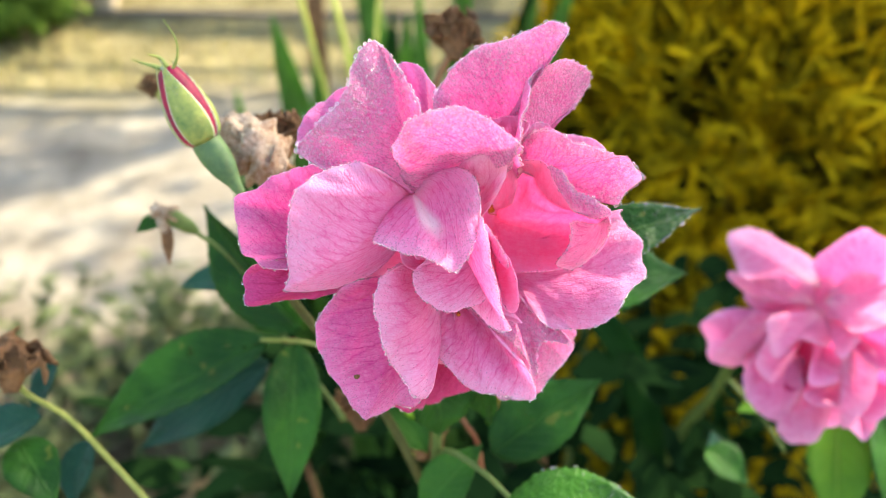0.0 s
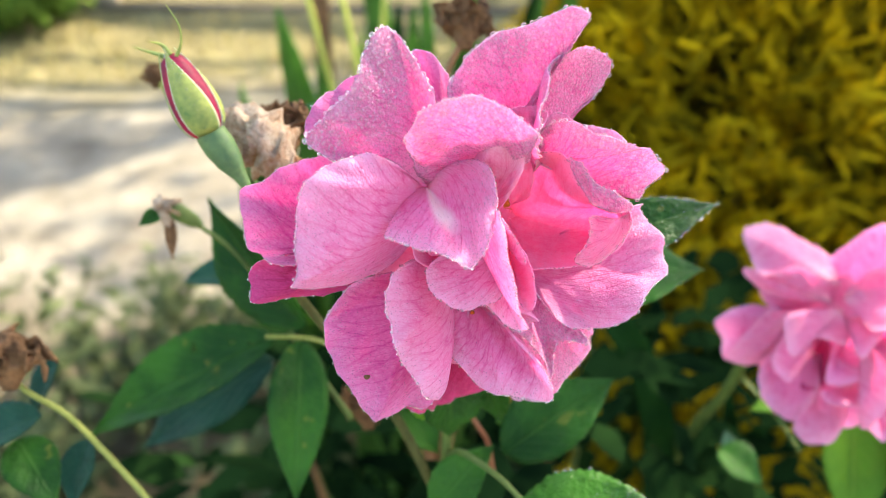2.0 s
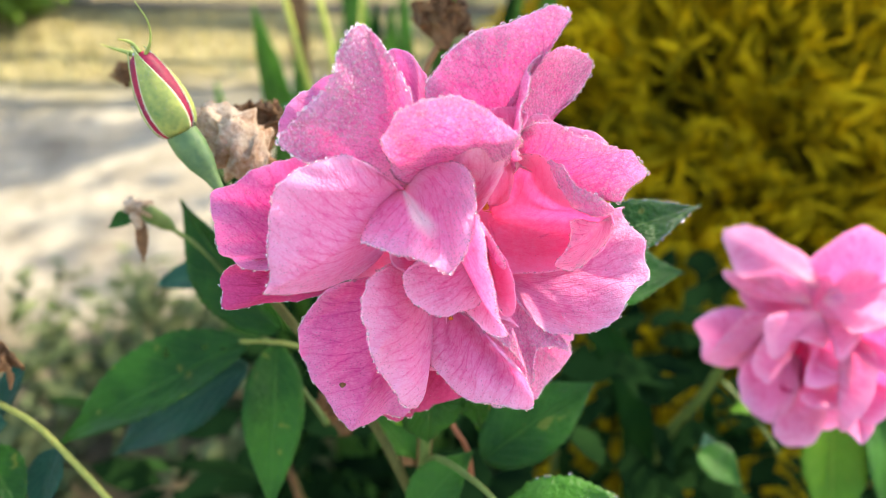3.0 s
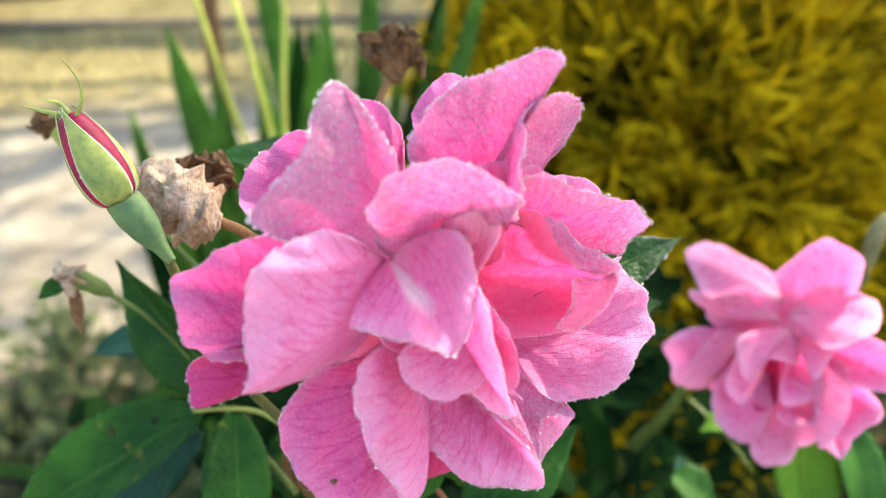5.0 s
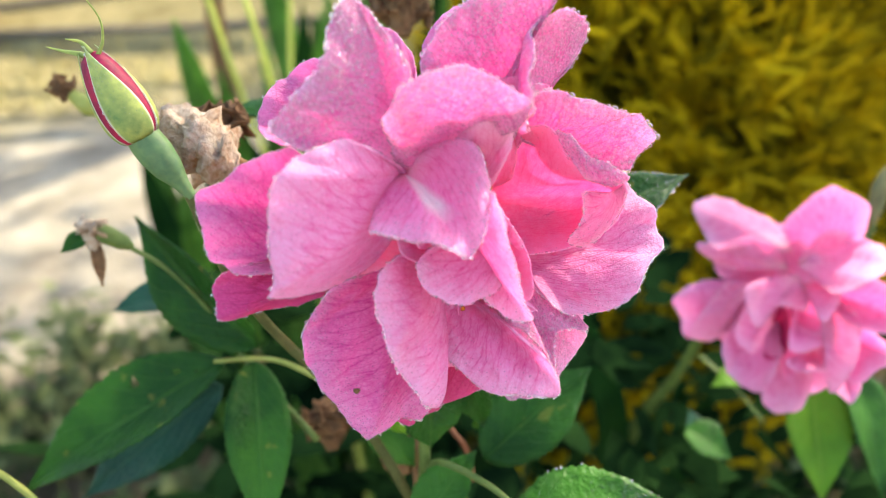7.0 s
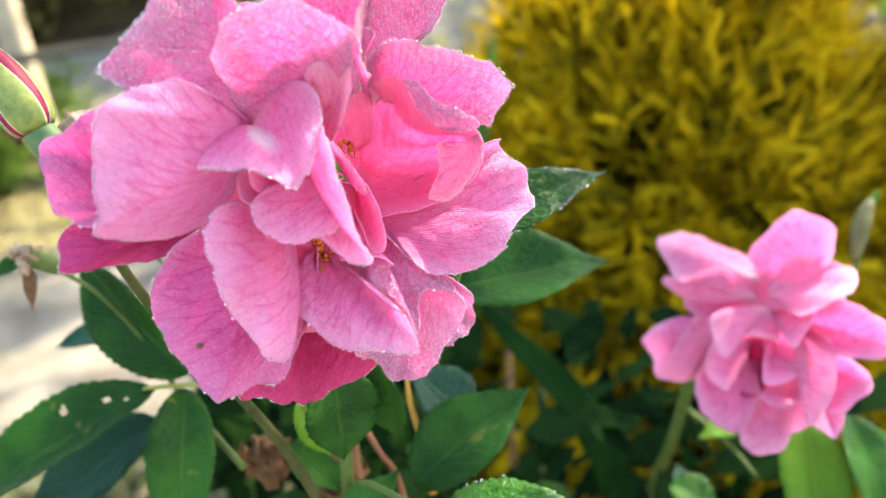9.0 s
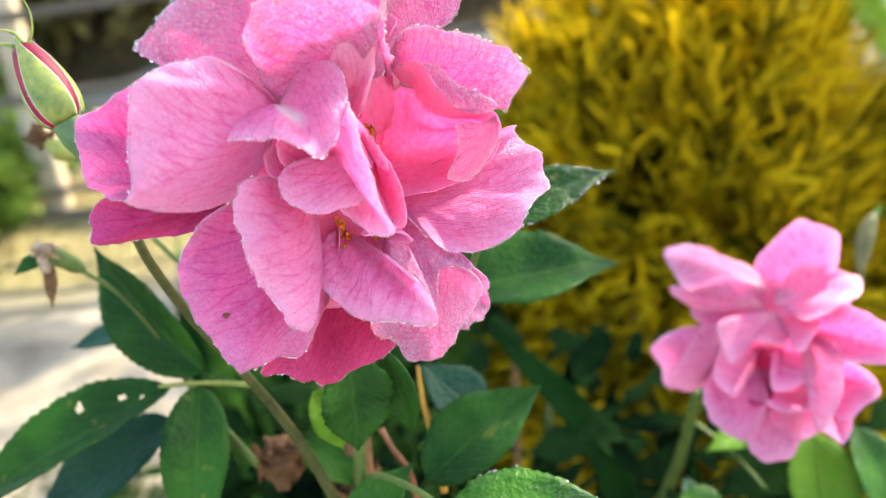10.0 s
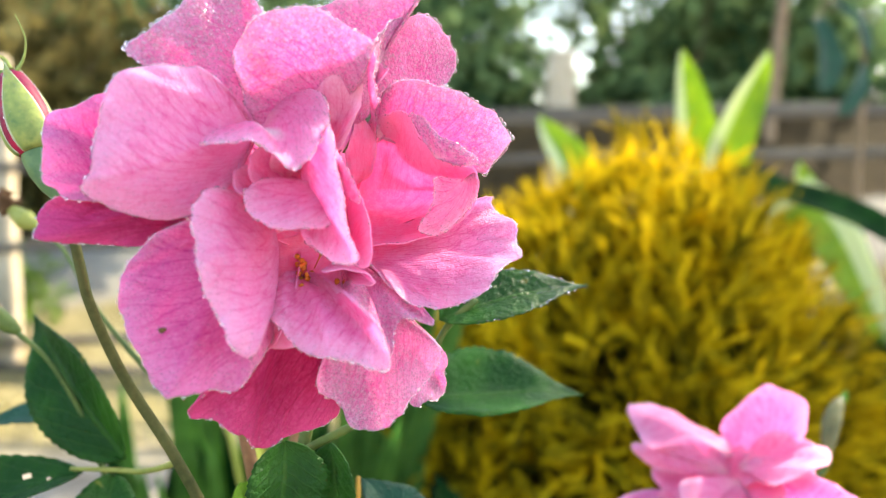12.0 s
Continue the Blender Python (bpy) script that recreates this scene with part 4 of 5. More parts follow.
petal(bloom, (15.0, 14.0, -14.0), [(13.5, 18.8, 8.0), (14.4, 22.2, 5.0), (15.9, 28.7, 1.0), (17.6, 33.2, -2.0), (22.7, 36.1, -4.0), (27.2, 35.8, -9.0), (30.2, 34.6, -14.4), (27.4, 29.2, -17.0), (23.1, 25.9, -15.0)], belly=-1.5, seed=18, mat=PETAL_DEWY, dew=(2.0, 1.8, 1.25))
petal(bloom, (-5.5, 11.5, -9.0), [(-21.1, 14.3, 2.0), (-25.9, 17.8, 4.3), (-22.7, 21.9, 5.0), (-17.4, 28.5, 5.0), (-16.4, 32.0, 5.0), (-12.7, 37.3, 3.6), (-8.7, 34.0, 2.0), (-4.1, 25.2, 0.0), (-4.2, 18.4, -4.0)], belly=1.5, seed=19, mat=PETAL_DEWY, dew=(1.8, 2.2, 1.15))

# inner whorls
petal(bloom, (2.0, 6.0, -28.0), [(-11.0, 2.0, -20.0), (-10.0, -14.0, -23.5), (-1.0, -21.0, -25.0), (9.0, -18.0, -26.0), (13.0, -7.0, -26.0), (12.0, 2.0, -26.0)], belly=-0.5, seed=64, mat=PETAL_HOT, dew=None)
petal(bloom, (10.0, 2.0, -31.0), [(3.8, 16.5, -25.0), (14.2, 18.5, -26.0), (17.3, 12.4, -27.0), (17.3, 1.4, -27.0), (12.6, -6.5, -26.0), (3.0, -2.3, -25.0)], belly=-0.5, seed=65, mat=PETAL_HOT, dew=None)
petal(bloom, (5.0, 17.0, -15.0), [(-6.0, 11.5, -8.5), (-8.2, 15.0, -2.0), (-9.0, 18.4, 4.2), (-4.9, 22.9, 7.5), (1.6, 24.1, 9.0), (8.5, 22.4, 8.0), (13.3, 19.1, 8.5), (12.7, 18.4, 3.0), (13.0, 16.0, -8.0)], belly=3.6, seed=20, mat=PETAL_DEWY, dew=(1.6, 0.9, 0.9))
petal(bloom, (11.0, 6.0, -26.0), [(13.2, 17.2, -14.0), (19.4, 16.8, -8.0), (22.6, 11.1, -7.2), (27.0, 7.4, -7.8), (32.4, 6.3, -8.4), (33.0, 3.3, -12.0), (30.3, -1.3, -13.8), (24.8, -4.1, -15.2), (17.1, -4.6, -18.0), (12.5, -3.4, -20.0)], belly=-3.0, seed=21, mat=PETAL_HOT, dew=(0.3, 0.03, 0.6))
petal(bloom, (25.0, 7.3, -7.4), [(20.3, 16.3, -6.8), (22.6, 15.4, -6.2), (25.3, 11.5, -5.8), (30.0, 9.3, -6.2), (32.5, 6.9, -7.0), (29.1, 6.0, -7.2)], belly=0.6, seed=70, mat=PETAL_DEWY, dew=(1.2, 1.2, 0.8), label="turned-out dewy petal rim")
petal(bloom, (30.3, 5.0, -10.0), [(25.7, 5.1, -10.5), (24.7, 0.1, -12.0), (23.2, -2.6, -14.0), (23.8, -4.0, -14.4), (26.0, -4.3, -14.0), (30.2, -1.1, -13.0), (32.9, 3.3, -11.6), (33.0, 6.2, -9.6)], belly=0.6, seed=22, mat=PETAL_PALE, dew=(1.4, 0.7, 0.8), label="turned-out dewy petal lip")
petal(bloom, (4.0, 8.0, -14.0), [(2.5, 15.0, -8.0), (4.8, 17.0, -0.4), (8.7, 17.9, 1.5), (12.1, 17.3, 0.8), (11.9, 13.9, -2.0), (10.2, 9.8, -5.0), (8.1, 6.5, -7.0), (6.5, 5.0, -10.0)], belly=1.5, seed=24, mat=PETAL_FAR, dew=None)
petal(bloom, (11.0, 8.0, -20.0), [(9.5, 11.2, -14.0), (10.8, 15.4, -9.0), (12.2, 16.4, -10.0), (14.0, 15.9, -12.0), (15.2, 14.2, -14.0), (14.5, 9.8, -17.0)], belly=0.6, seed=26, mat=PETAL_HOT, dew=None)
petal(bloom, (10.0, 4.0, -20.0), [(8.4, 4.2, -4.0), (11.0, 0.1, -5.0), (13.6, -4.5, -7.0), (14.5, -11.6, -10.0), (12.7, -12.2, -11.0), (10.7, -6.6, -10.0)], belly=0.8, seed=25, mat=PETAL_HOT, dew=(0.3, 0, 0.5))
petal(bloom, (8.7, 1.8, -7.0), [(7.8, 4.6, -2.0), (9.8, 2.2, -2.5), (11.7, -1.2, -3.5), (12.4, -4.0, -5.0), (10.9, -2.6, -6.0)], belly=0.4, seed=68, dew=(1.0, 0, 0.6))
petal(bloom, (10.0, -7.0, -21.0), [(6.8, -12.3, -13.0), (10.3, -12.5, -12.0), (14.4, -14.0, -11.0), (15.4, -14.8, -13.0), (12.1, -14.0, -15.0)], belly=0.3, seed=69, dew=None)
petal(bloom, (2.0, 4.0, -10.0), [(3.3, -8.7, -9.0), (5.3, -11.2, -7.0), (9.2, -14.6, -5.0), (12.9, -15.3, -2.0), (10.5, -11.1, 1.5), (8.8, -4.0, 4.0), (7.4, 3.6, 5.0), (6.7, 6.3, 1.0)], belly=1.0, seed=27, dew=(2.2, 0.12, 0.9))
petal(bloom, (5.9, 0.1, -6.0), [(-3.4, -2.3, -2.0), (-6.0, -5.3, -1.3), (-4.1, -9.2, -1.0), (0.6, -11.7, -0.1), (4.4, -11.5, -0.6), (7.3, -10.3, -1.9), (9.0, -7.6, -3.0)], belly=1.4, seed=28, dew=(0.7, 0.5, 0.6))
petal(bloom, (-3.0, -1.0, -14.0), [(-8.8, -3.1, -4.0), (-11.6, -5.0, -1.0), (-12.6, -8.3, 0.0), (-12.2, -13.0, -0.5), (-10.4, -19.5, -2.0), (-8.2, -24.5, -5.0), (-5.5, -29.6, -8.4), (-3.1, -28.3, -11.0), (-2.1, -22.4, -14.0), (-2.9, -13.8, -17.0), (-5.4, -5.9, -18.0)], belly=2.2, seed=29, mat=PETAL_PALE, dew=(1.6, 0.2, 0.75))
petal(bloom, (-6.0, 11.0, -8.8), [(-7.8, 11.7, -6.0), (-9.9, 13.6, -1.0), (-13.3, 15.3, 2.0), (-16.7, 16.0, 2.7), (-21.7, 13.6, 5.0), (-26.3, 10.3, 6.2), (-27.9, 5.7, 4.5), (-28.7, 0.6, 3.5), (-28.1, -3.8, 2.6), (-29.4, -7.7, 2.2), (-26.8, -7.9, -1.0), (-21.2, -7.4, -7.0), (-14.8, -5.5, -9.0), (-11.5, -2.7, -9.0), (-10.1, 1.2, -8.0)], belly=4.2, seed=30, mat=PETAL_PALE, dew=(1.5, 0.3, 0.75))
petal(bloom, (-6.0, 11.0, -8.4), [(-9.9, 4.3, -1.0), (-12.7, 1.4, 1.8), (-8.5, -0.3, 5.0), (-4.9, -1.1, 7.5), (-0.9, -2.6, 7.3), (2.3, -4.0, 5.5), (5.5, 1.1, 4.0), (6.8, 7.9, 1.5), (6.4, 12.1, 0.0), (3.6, 14.9, -1.0), (-1.0, 13.6, -5.0)], belly=3.0, tip=5, seed=31, mat=PETAL_STREAK, dew=(2.2, 0.7, 0.9), label="pink petal with a white streak")


def stamens(parent, x, y, z, count, seed):
    """A tuft of thin filaments with golden heads."""
    rng = np.random.default_rng(seed)
    for _ in range(count):
        root = np.array([x, y, z - 5]) + rng.normal(0, 0.5, 3)
        end = np.array([x, y, z]) + rng.normal(0, 1.3, 3) * np.array([1, 1, 0.5])
        line = smooth_line([root, (root + end) / 2 + rng.normal(0, 0.4, 3), end, end + rng.normal(0, 0.25, 3)], 3)
        v, f = tube_arrays(line, [0.10, 0.10, 0.14, 0.55, 0.4], 6)
        put("stamen", mesh_of("stamen", np.array(v) * 0.001, f, STAMEN), parent, "", FLOWER)


stamens(bloom, 10.4, 8.5, -18, 5, 3)
lathe("blemish", bloom, [(-17.5, -25.0, -10.2), (-17.0, -25.2, -10.0), (-16.4, -25.0, -10.1)], [0.25, 0.55, 0.25], DRY, label="small brown blemish", sides=10, lumps=0.4)
stamens(bloom, 3.2, -9.6, -18.5, 16, 4)
stamens(bloom, 10.6, -13.8, -18.3, 7, 5)
drops("dew", bloom, WET, DEW, FLOWER, 7, "fine beads of dew on the petals")
WET.clear()

# ---- bud ----
bud = lathe("bud", rose_bush, [(-47.6, 12.5, -44.5), (-50.2, 16.5, -44.2), (-53.0, 20.6, -43.8), (-55.4, 24.2, -43.3), (-57.0, 27.0, -42.6)], [1.0, 1.7, 3.1, 3.7, 3.6, 3.2], HIP_GREEN, label="closed rose bud with green sepals and red petal edges")
BUD_BASE, BUD_TIP = np.array([-56.4, 25.6, -43.0]), np.array([-64.0, 42.6, -36.5])
bud_way = (BUD_TIP - BUD_BASE) / np.linalg.norm(BUD_TIP - BUD_BASE)
bud_side = np.cross(bud_way, (0, 0, 1.0))
bud_side /= np.linalg.norm(bud_side)
bud_front = np.cross(bud_side, bud_way)
BUD_LONG = float(np.linalg.norm(BUD_TIP - BUD_BASE))


def bud_radius(v):
    return 6.1 * math.sin(math.pi * min(1.0, 0.14 + 0.78 * v ** 0.80)) ** 0.62 * (1 - 0.30 * v)


def bud_sheet(middle, spread, swell, v1, twist=0.0, nu=14, nv=26):
    """A sheet that wraps the bud round the angle middle, as wide as spread allows."""
    p, uv = np.zeros((nv + 1, nu + 1, 3)), np.zeros((nv + 1, nu + 1, 2))
    for j in range(nv + 1):
        v = v1 * j / nv
        wide = spread * max(0.02, 1 - (v / v1) ** 3.0)
        for i in range(nu + 1):
            u = 2 * i / nu - 1
            a = middle + u * wide + twist * v
            r = bud_radius(v) * swell + 0.15 * (1 - u * u)
            p[j, i] = BUD_BASE + bud_way * (v * BUD_LONG) + r * (bud_side * math.sin(a) + bud_front * math.cos(a))
            uv[j, i] = u, v
    return p, uv


core = [BUD_BASE + bud_way * BUD_LONG * k for k in (0.0, 0.25, 0.5, 0.75, 0.97)]
lathe("petal", bud, core, [bud_radius(k / 12) * 0.985 for k in range(12)] + [0.3], BUD_RED, label="rolled dark red petals inside the bud")
for middle, spread, v1, twist in ((0.17, 0.77, 1.04, -0.22), (1.90, 0.76, 1.0, 0.1), (3.1, 0.6, 1.0, 0.1), (4.0, 0.5, 1.0, 0.0), (4.98, 0.30, 1.0, -0.1)):
    p, uv = bud_sheet(middle, spread, 1.0, v1, twist)
    verts, faces = shell(p, 0.35)
    put("sepal", mesh_of("sepal", verts * 0.001, faces, SEPAL, np.concatenate([uv.reshape(-1, 2)] * 2)), bud, "", FLOWER)
    if middle in (0.17, 1.90):
        WET.append((p, normals_of(p), (0.4, 0.5, 0.7), p[:, 0], normals_of(p)[:, 0]))
for n, pts in enumerate(([(-62.2, 40.5, -36.5), (-60.2, 43.5, -34.5), (-59.8, 47.0, -32.0), (-61.6, 50.6, -29.0)],
                         [(-63.8, 41.0, -37.0), (-66.2, 42.0, -37.5), (-69.0, 42.8, -38.0), (-72.0, 43.8, -38.0)],
                         [(-63.0, 41.5, -36.0), (-64.5, 43.5, -35.0), (-67.0, 44.0, -34.0)])):
    tube("sepal_tip", bud, pts, [0.55, 0.28, 0.20, 0.12] if n == 0 else [0.7, 0.5, 0.3, 0.1], SEPAL)
drops("dew", bud, WET, DEW, FLOWER, 8)
WET.clear()
tube("cane", rose_bush, [(-48.6, 14.0, -44.4), (-46.6, 8.0, -46.0), (-44.8, 2.0, -49.0), (-42.5, -5.0, -53.0), (-36.0, -17.0, -62), (-24, -33, -70), (-14, -50, -80), (-2, -80, -100)], [1.1, 1.1, 1.1, 1.15, 1.2, 1.25, 1.35, 1.5], STEM_DULL)

# ---- rose leaves ----


def leaf_spray(points, thick=(1.0, 0.7), mat=STEM_GREEN, label="compound rose leaf with toothed leaflets"):
    return tube("leaf", rose_bush, points, thick, mat, label=label)


spray = leaf_spray([(-24, -33, -70), (-29.5, -31.5, -84.0), (-38.6, -29.4, -101.0), (-47.4, -28.4, -105.0), (-56.9, -28.3, -105.0)], thick=(0.8, 0.7, 0.55), mat=STEM_OLIVE)
leaf("leaflet", spray, (-54.8, -27.6, -105.0), (-108.0, -55.2, -98.0), (0.15, 0.75, 0.65), 26, ROSE_LEAF, seed=1, teeth=22, droop=0.10, vm=0.45, dew=(0.0, 0.02, 0.5), nu=28, nv=60, holes=((0.42, 0.20, 1.1), (0.55, 0.38, 1.6), (0.2, 0.13, 0.6)))
leaf("leaflet", spray, (-45.3, -25.8, -105.0), (-76.7, 13.3, -108.0), (-0.55, 0.0, 0.85), 21, ROSE_LEAF, seed=2, teeth=20, dew=(0.0, 0.02, 0.5), fold=0.3)
leaf("leaflet", spray, (-45.8, -28.9, -104.0), (-44.6, -73.7, -88.0), (0.1, 0.5, 0.85), 18, ROSE_LEAF, seed=3, teeth=20, dew=(0.0, 0.02, 0.5))
leaf("leaflet", spray, (-57.9, -36.7, -118.0), (-101.0, -65.7, -120.0), (0.1, 0.5, 0.8), 21, ROSE_LEAF_DARK, seed=4, teeth=18)
leaf("leaflet", spray, (-67.7, -9.4, -128.0), (-88.7, -12.1, -125.0), (0, 0.7, 0.7), 13, ROSE_LEAF_DARK, seed=5, teeth=14)
leaf("leaflet", spray, (-15.6, 32.5, -92.0), (-49.2, 40.9, -100.0), (0.1, 0.85, 0.5), 24, ROSE_LEAF, seed=22, teeth=16)
spray = leaf_spray([(2, -30, -72), (24.8, -17.8, -66.0), (32.8, -4.2, -60.0), (39.7, 2.3, -58.0)])
leaf("leaflet", spray, (31.5, -2.0, -58.0), (68.2, 11.7, -64.0), (-0.1, 0.35, 0.9), 15, ROSE_LEAF, seed=6, teeth=16, vm=0.36, dew=(0.25, 0.12, 0.9), wavy=0.09)
leaf("leaflet", spray, (30.2, -10.9, -92.0), (74.0, -6.1, -96.0), (0.05, 0.55, 0.8), 27, ROSE_LEAF, seed=7, teeth=18, vm=0.38, dew=(0.0, 0.02, 0.5))
leaf("leaflet", spray, (14.3, -59.7, -90.0), (46.7, -38.2, -93.0), (-0.3, 0.4, 0.85), 22, ROSE_LEAF, seed=8, teeth=18, dew=(0.0, 0.02, 0.5))
leaf("leaflet", spray, (31.6, -48.1, -104.0), (15.5, -29.1, -100.0), (0.2, 0.5, 0.8), 19, ROSE_LEAF_DARK, seed=21, teeth=18, nu=8)
spray = leaf_spray([(-2, -60, -88), (2.5, -57.0, -80.0), (11.5, -60.6, -70.0), (17.2, -64.9, -64.0)])
leaf("leaflet", spray, (13.9, -71.0, -60.0), (54.8, -66.0, -58.0), (0.0, 0.8, 0.6), 26, ROSE_LEAF, seed=9, teeth=18, dew=(0.05, 0.12, 0.9))
leaf("leaflet", spray, (-5.4, -72.8, -80.0), (10.8, -54.6, -80.0), (-0.3, 0.3, 0.9), 14, ROSE_LEAF, seed=10, teeth=16)
leaf("leaflet", spray, (-0.8, -30.1, -62.0), (-0.5, -50.8, -70.0), (0.4, 0.2, 0.9), 19, ROSE_LEAF, seed=11, teeth=16, dew=(0.0, 0.03, 0.6))
leaf("leaflet", spray, (8.2, -29.5, -66.0), (12.2, -48.6, -76.0), (-0.5, 0.2, 0.8), 13, ROSE_LEAF, seed=12, teeth=16, dew=(0.0, 0.03, 0.6))
leaf("leaflet", spray, (-11.1, -35.4, -80.0), (-5.2, -50.1, -86.0), (0.3, 0.5, 0.8), 13, FRESH_LEAF, seed=13, teeth=14)
leaf("leaflet", spray, (-15.6, -46.2, -90.0), (-4.0, -59.4, -90.0), (0.3, 0.6, 0.8), 14, ROSE_LEAF, seed=14, teeth=14)
spray = leaf_spray([(-73.5, -74.3, -70.0), (-90.7, -58.9, -75.0), (-103.1, -46.4, -75.0), (-115.6, -38.7, -75.0), (-117.1, -30.5, -72.0)], thick=(0.9, 0.7), mat=STEM_OLIVE, label="yellow-green shoot with blue-green leaflets")
leaf("leaflet", spray, (-112.4, -46.3, -78.0), (-132.1, -55.5, -74.0), (0.1, 0.8, 0.6), 15, ROSE_LEAF_DARK, seed=15, teeth=14)
leaf("leaflet", spray, (-118.6, -53.3, -78.0), (-103.9, -69.0, -70.0), (0.2, 0.5, 0.8), 14, ROSE_LEAF, seed=16, teeth=14)
leaf("leaflet", spray, (-102.8, -54.9, -85.0), (-103.7, -72.2, -78.0), (-0.2, 0.4, 0.8), 11, ROSE_LEAF_DARK, seed=17, teeth=14)
leaf("leaflet", spray, (-114.9, -33.2, -92.0), (-120.6, -49.5, -90.0), (-0.2, 0.6, 0.8), 8, ROSE_LEAF_DARK, seed=18, teeth=12)
drops("dew", rose_bush, WET, DEW, FLOWER, 9)
WET.clear()


def withered(parent, centre, size, seed, mat, label):
    """A withered bloom: crumpled brown petals round a lump."""
    rng = np.random.default_rng(seed)
    c = np.array(centre, float)
    head = lathe("withered_bloom", parent, [c - (0, size * 0.6, 0), c - (0, size * 0.2, 0), c + (0, size * 0.15, 0), c + (0, size * 0.4, 0)], [size * 0.12, size * 0.28, size * 0.3, size * 0.1], mat, lumps=0.5, seed=seed, label=label)
    for k in range(9):
        a = 2 * math.pi * k / 9 + rng.normal(0, 0.25)
        out = np.array([math.cos(a), rng.normal(0.15, 0.45), math.sin(a)])
        out /= np.linalg.norm(out)
        face = np.cross(out, rng.normal(size=3))
        p, uv = leaf_grid(c + out * size * 0.1, c + out * size * rng.uniform(0.5, 0.72), face, size * rng.uniform(0.4, 0.6), fold=0.4, droop=0.8, teeth=5, seed=seed + k, nv=14, wavy=0.5, blunt=0.6)
        verts, faces = shell(p, 0.35)
        put("petal", mesh_of("petal", verts * 0.001, faces, mat, np.concatenate([uv.reshape(-1, 2)] * 2)), head, "", FLOWER)
    return head


withered(rose_bush, (-116.1, -29.5, -70.0), 15, 61, DRY, "withered brown rose head")
withered(rose_bush, (3.7, 67.5, -104.0), 15, 62, DRY, "withered dark brown rose head")
tube("cane", rose_bush, [(1.9, 59.6, -104.0), (-1.6, 52.9, -105.0), (-4.3, 42.8, -108.0), (-2.5, 20.0, -112.0), (-2, -60, -110), (-2, -100, -118)], [1.1, 1.0, 1.2, 1.6, 2.2, 2.4], STEM_BROWN)
lathe("hip", rose_bush, [(-56.3, 32.1, -62.0), (-51.6, 28.9, -58.0), (-46.4, 24.4, -54.0), (-41.8, 21.1, -52.0), (-38.6, 20.3, -52.0)], [3.0, 5.2, 6.6, 5.4, 1.6], DRY_GREY, lumps=0.8, seed=3, label="mouldy grey-brown withered rose hip")
withered(rose_bush, (-27.5, -50.9, -124.0), 16, 66, DRY, "withered brown rose under the fresh bloom")
withered(rose_bush, (-6.5, -58.6, -112.0), 14, 67, DRY, "withered orange-brown dry leaves")
tube("cane", rose_bush, [(14.9, -30.4, -96.0), (15.5, -40.3, -98.0), (17.9, -51.1, -100.0), (19.0, -64.2, -104.0)], [0.5, 0.8, 1.3, 1.1], STEM_ORANGE)
tube("cane", rose_bush, [(3.8, -45.9, -92.0), (6.6, -51.7, -93.0), (10.2, -57.7, -95.0), (11.8, -67.2, -98.0)], [0.9, 0.8, 0.8, 0.9], STEM_RED)
leaf("leaflet", spray, (12.8, -51.9, -97.0), (17.4, -51.3, -96.0), (0, 0.5, 0.8), 3, FRESH_LEAF, seed=71, teeth=0)
withered(rose_bush, (-44.1, 32.0, -75.0), 13, 63, DRY, "withered brown leaves and sepals")
tube("cane", rose_bush, [(-39.9, 20.9, -53.0), (-32.8, 16.3, -62.0), (-22.4, 3.3, -75.0), (-13.6, -19.3, -85.0), (-2, -60, -95)], [1.2, 1.2, 1.4, 1.6, 2.0], STEM_BROWN)
hip_b = withered(rose_bush, (-84.4, 9.6, -98.0), 8, 64, DRY_GREY, "withered rose hip with drooping sepals")
lathe("hip_body", hip_b, [(-84.4, 10.4, -98.0), (-81.0, 9.1, -98.0), (-77.0, 6.7, -99.0), (-74.4, 5.0, -99.0)], [1.5, 2.6, 2.2, 0.9], STEM_GREEN)
leaf("sepal", hip_b, (-83.6, 7.9, -98.0), (-82.4, -4.6, -97.0), (0.3, 0, 1), 3.4, DRY, seed=3, teeth=0)
leaf("sepal", hip_b, (-85.3, 9.6, -98.0), (-92.2, 5.3, -96.0), (0, 0.4, 1), 5, ROSE_LEAF, seed=4, teeth=0)
tube("cane", rose_bush, [(-75.3, 5.3, -99.0), (-66.4, -1.6, -101.0), (-56.9, -14.3, -106.0), (-48.2, -30.8, -110.0), (-30, -52, -100)], [0.7, 0.6, 0.65, 0.8, 1.0], STEM_GREEN)
hip_c = withered(rose_bush, (-95.6, 53.7, -120.0), 7, 65, DRY, "small withered flower head")
lathe("hip_body", hip_c, [(-93.6, 51.8, -120.0), (-88.2, 47.7, -119.0), (-84.0, 45.6, -119.0)], [1.5, 3.2, 1.2], STEM_OLIVE)
tube("cane", rose_bush, [(-85.4, 45.9, -119.0), (-74.7, 37.5, -116.0), (-58.6, 15.2, -112.0), (-35.6, -8.6, -106.0)], [0.6, 0.6, 0.7, 0.9], STEM_GREEN)


def undergrowth(count, seed):
    """The bush's inner leaves, below and behind the bloom, down to the ground."""
    rng = np.random.default_rng(seed)
    a = rng.uniform(0, 2 * math.pi, count)
    r = 0.20 * np.sqrt(rng.random(count))
    z = rng.uniform(0.12, 0.63, count)
    p = np.stack([ROOT[0] + 0.02 + r * np.cos(a) * 1.1, ROOT[1] + 0.09 + r * np.sin(a) * 0.8, z - r * 0.35], 1)
    w = unit_rows(np.stack([np.cos(a), np.sin(a), rng.normal(0, 0.5, count)], 1) + rng.normal(0, 0.4, (count, 3)))
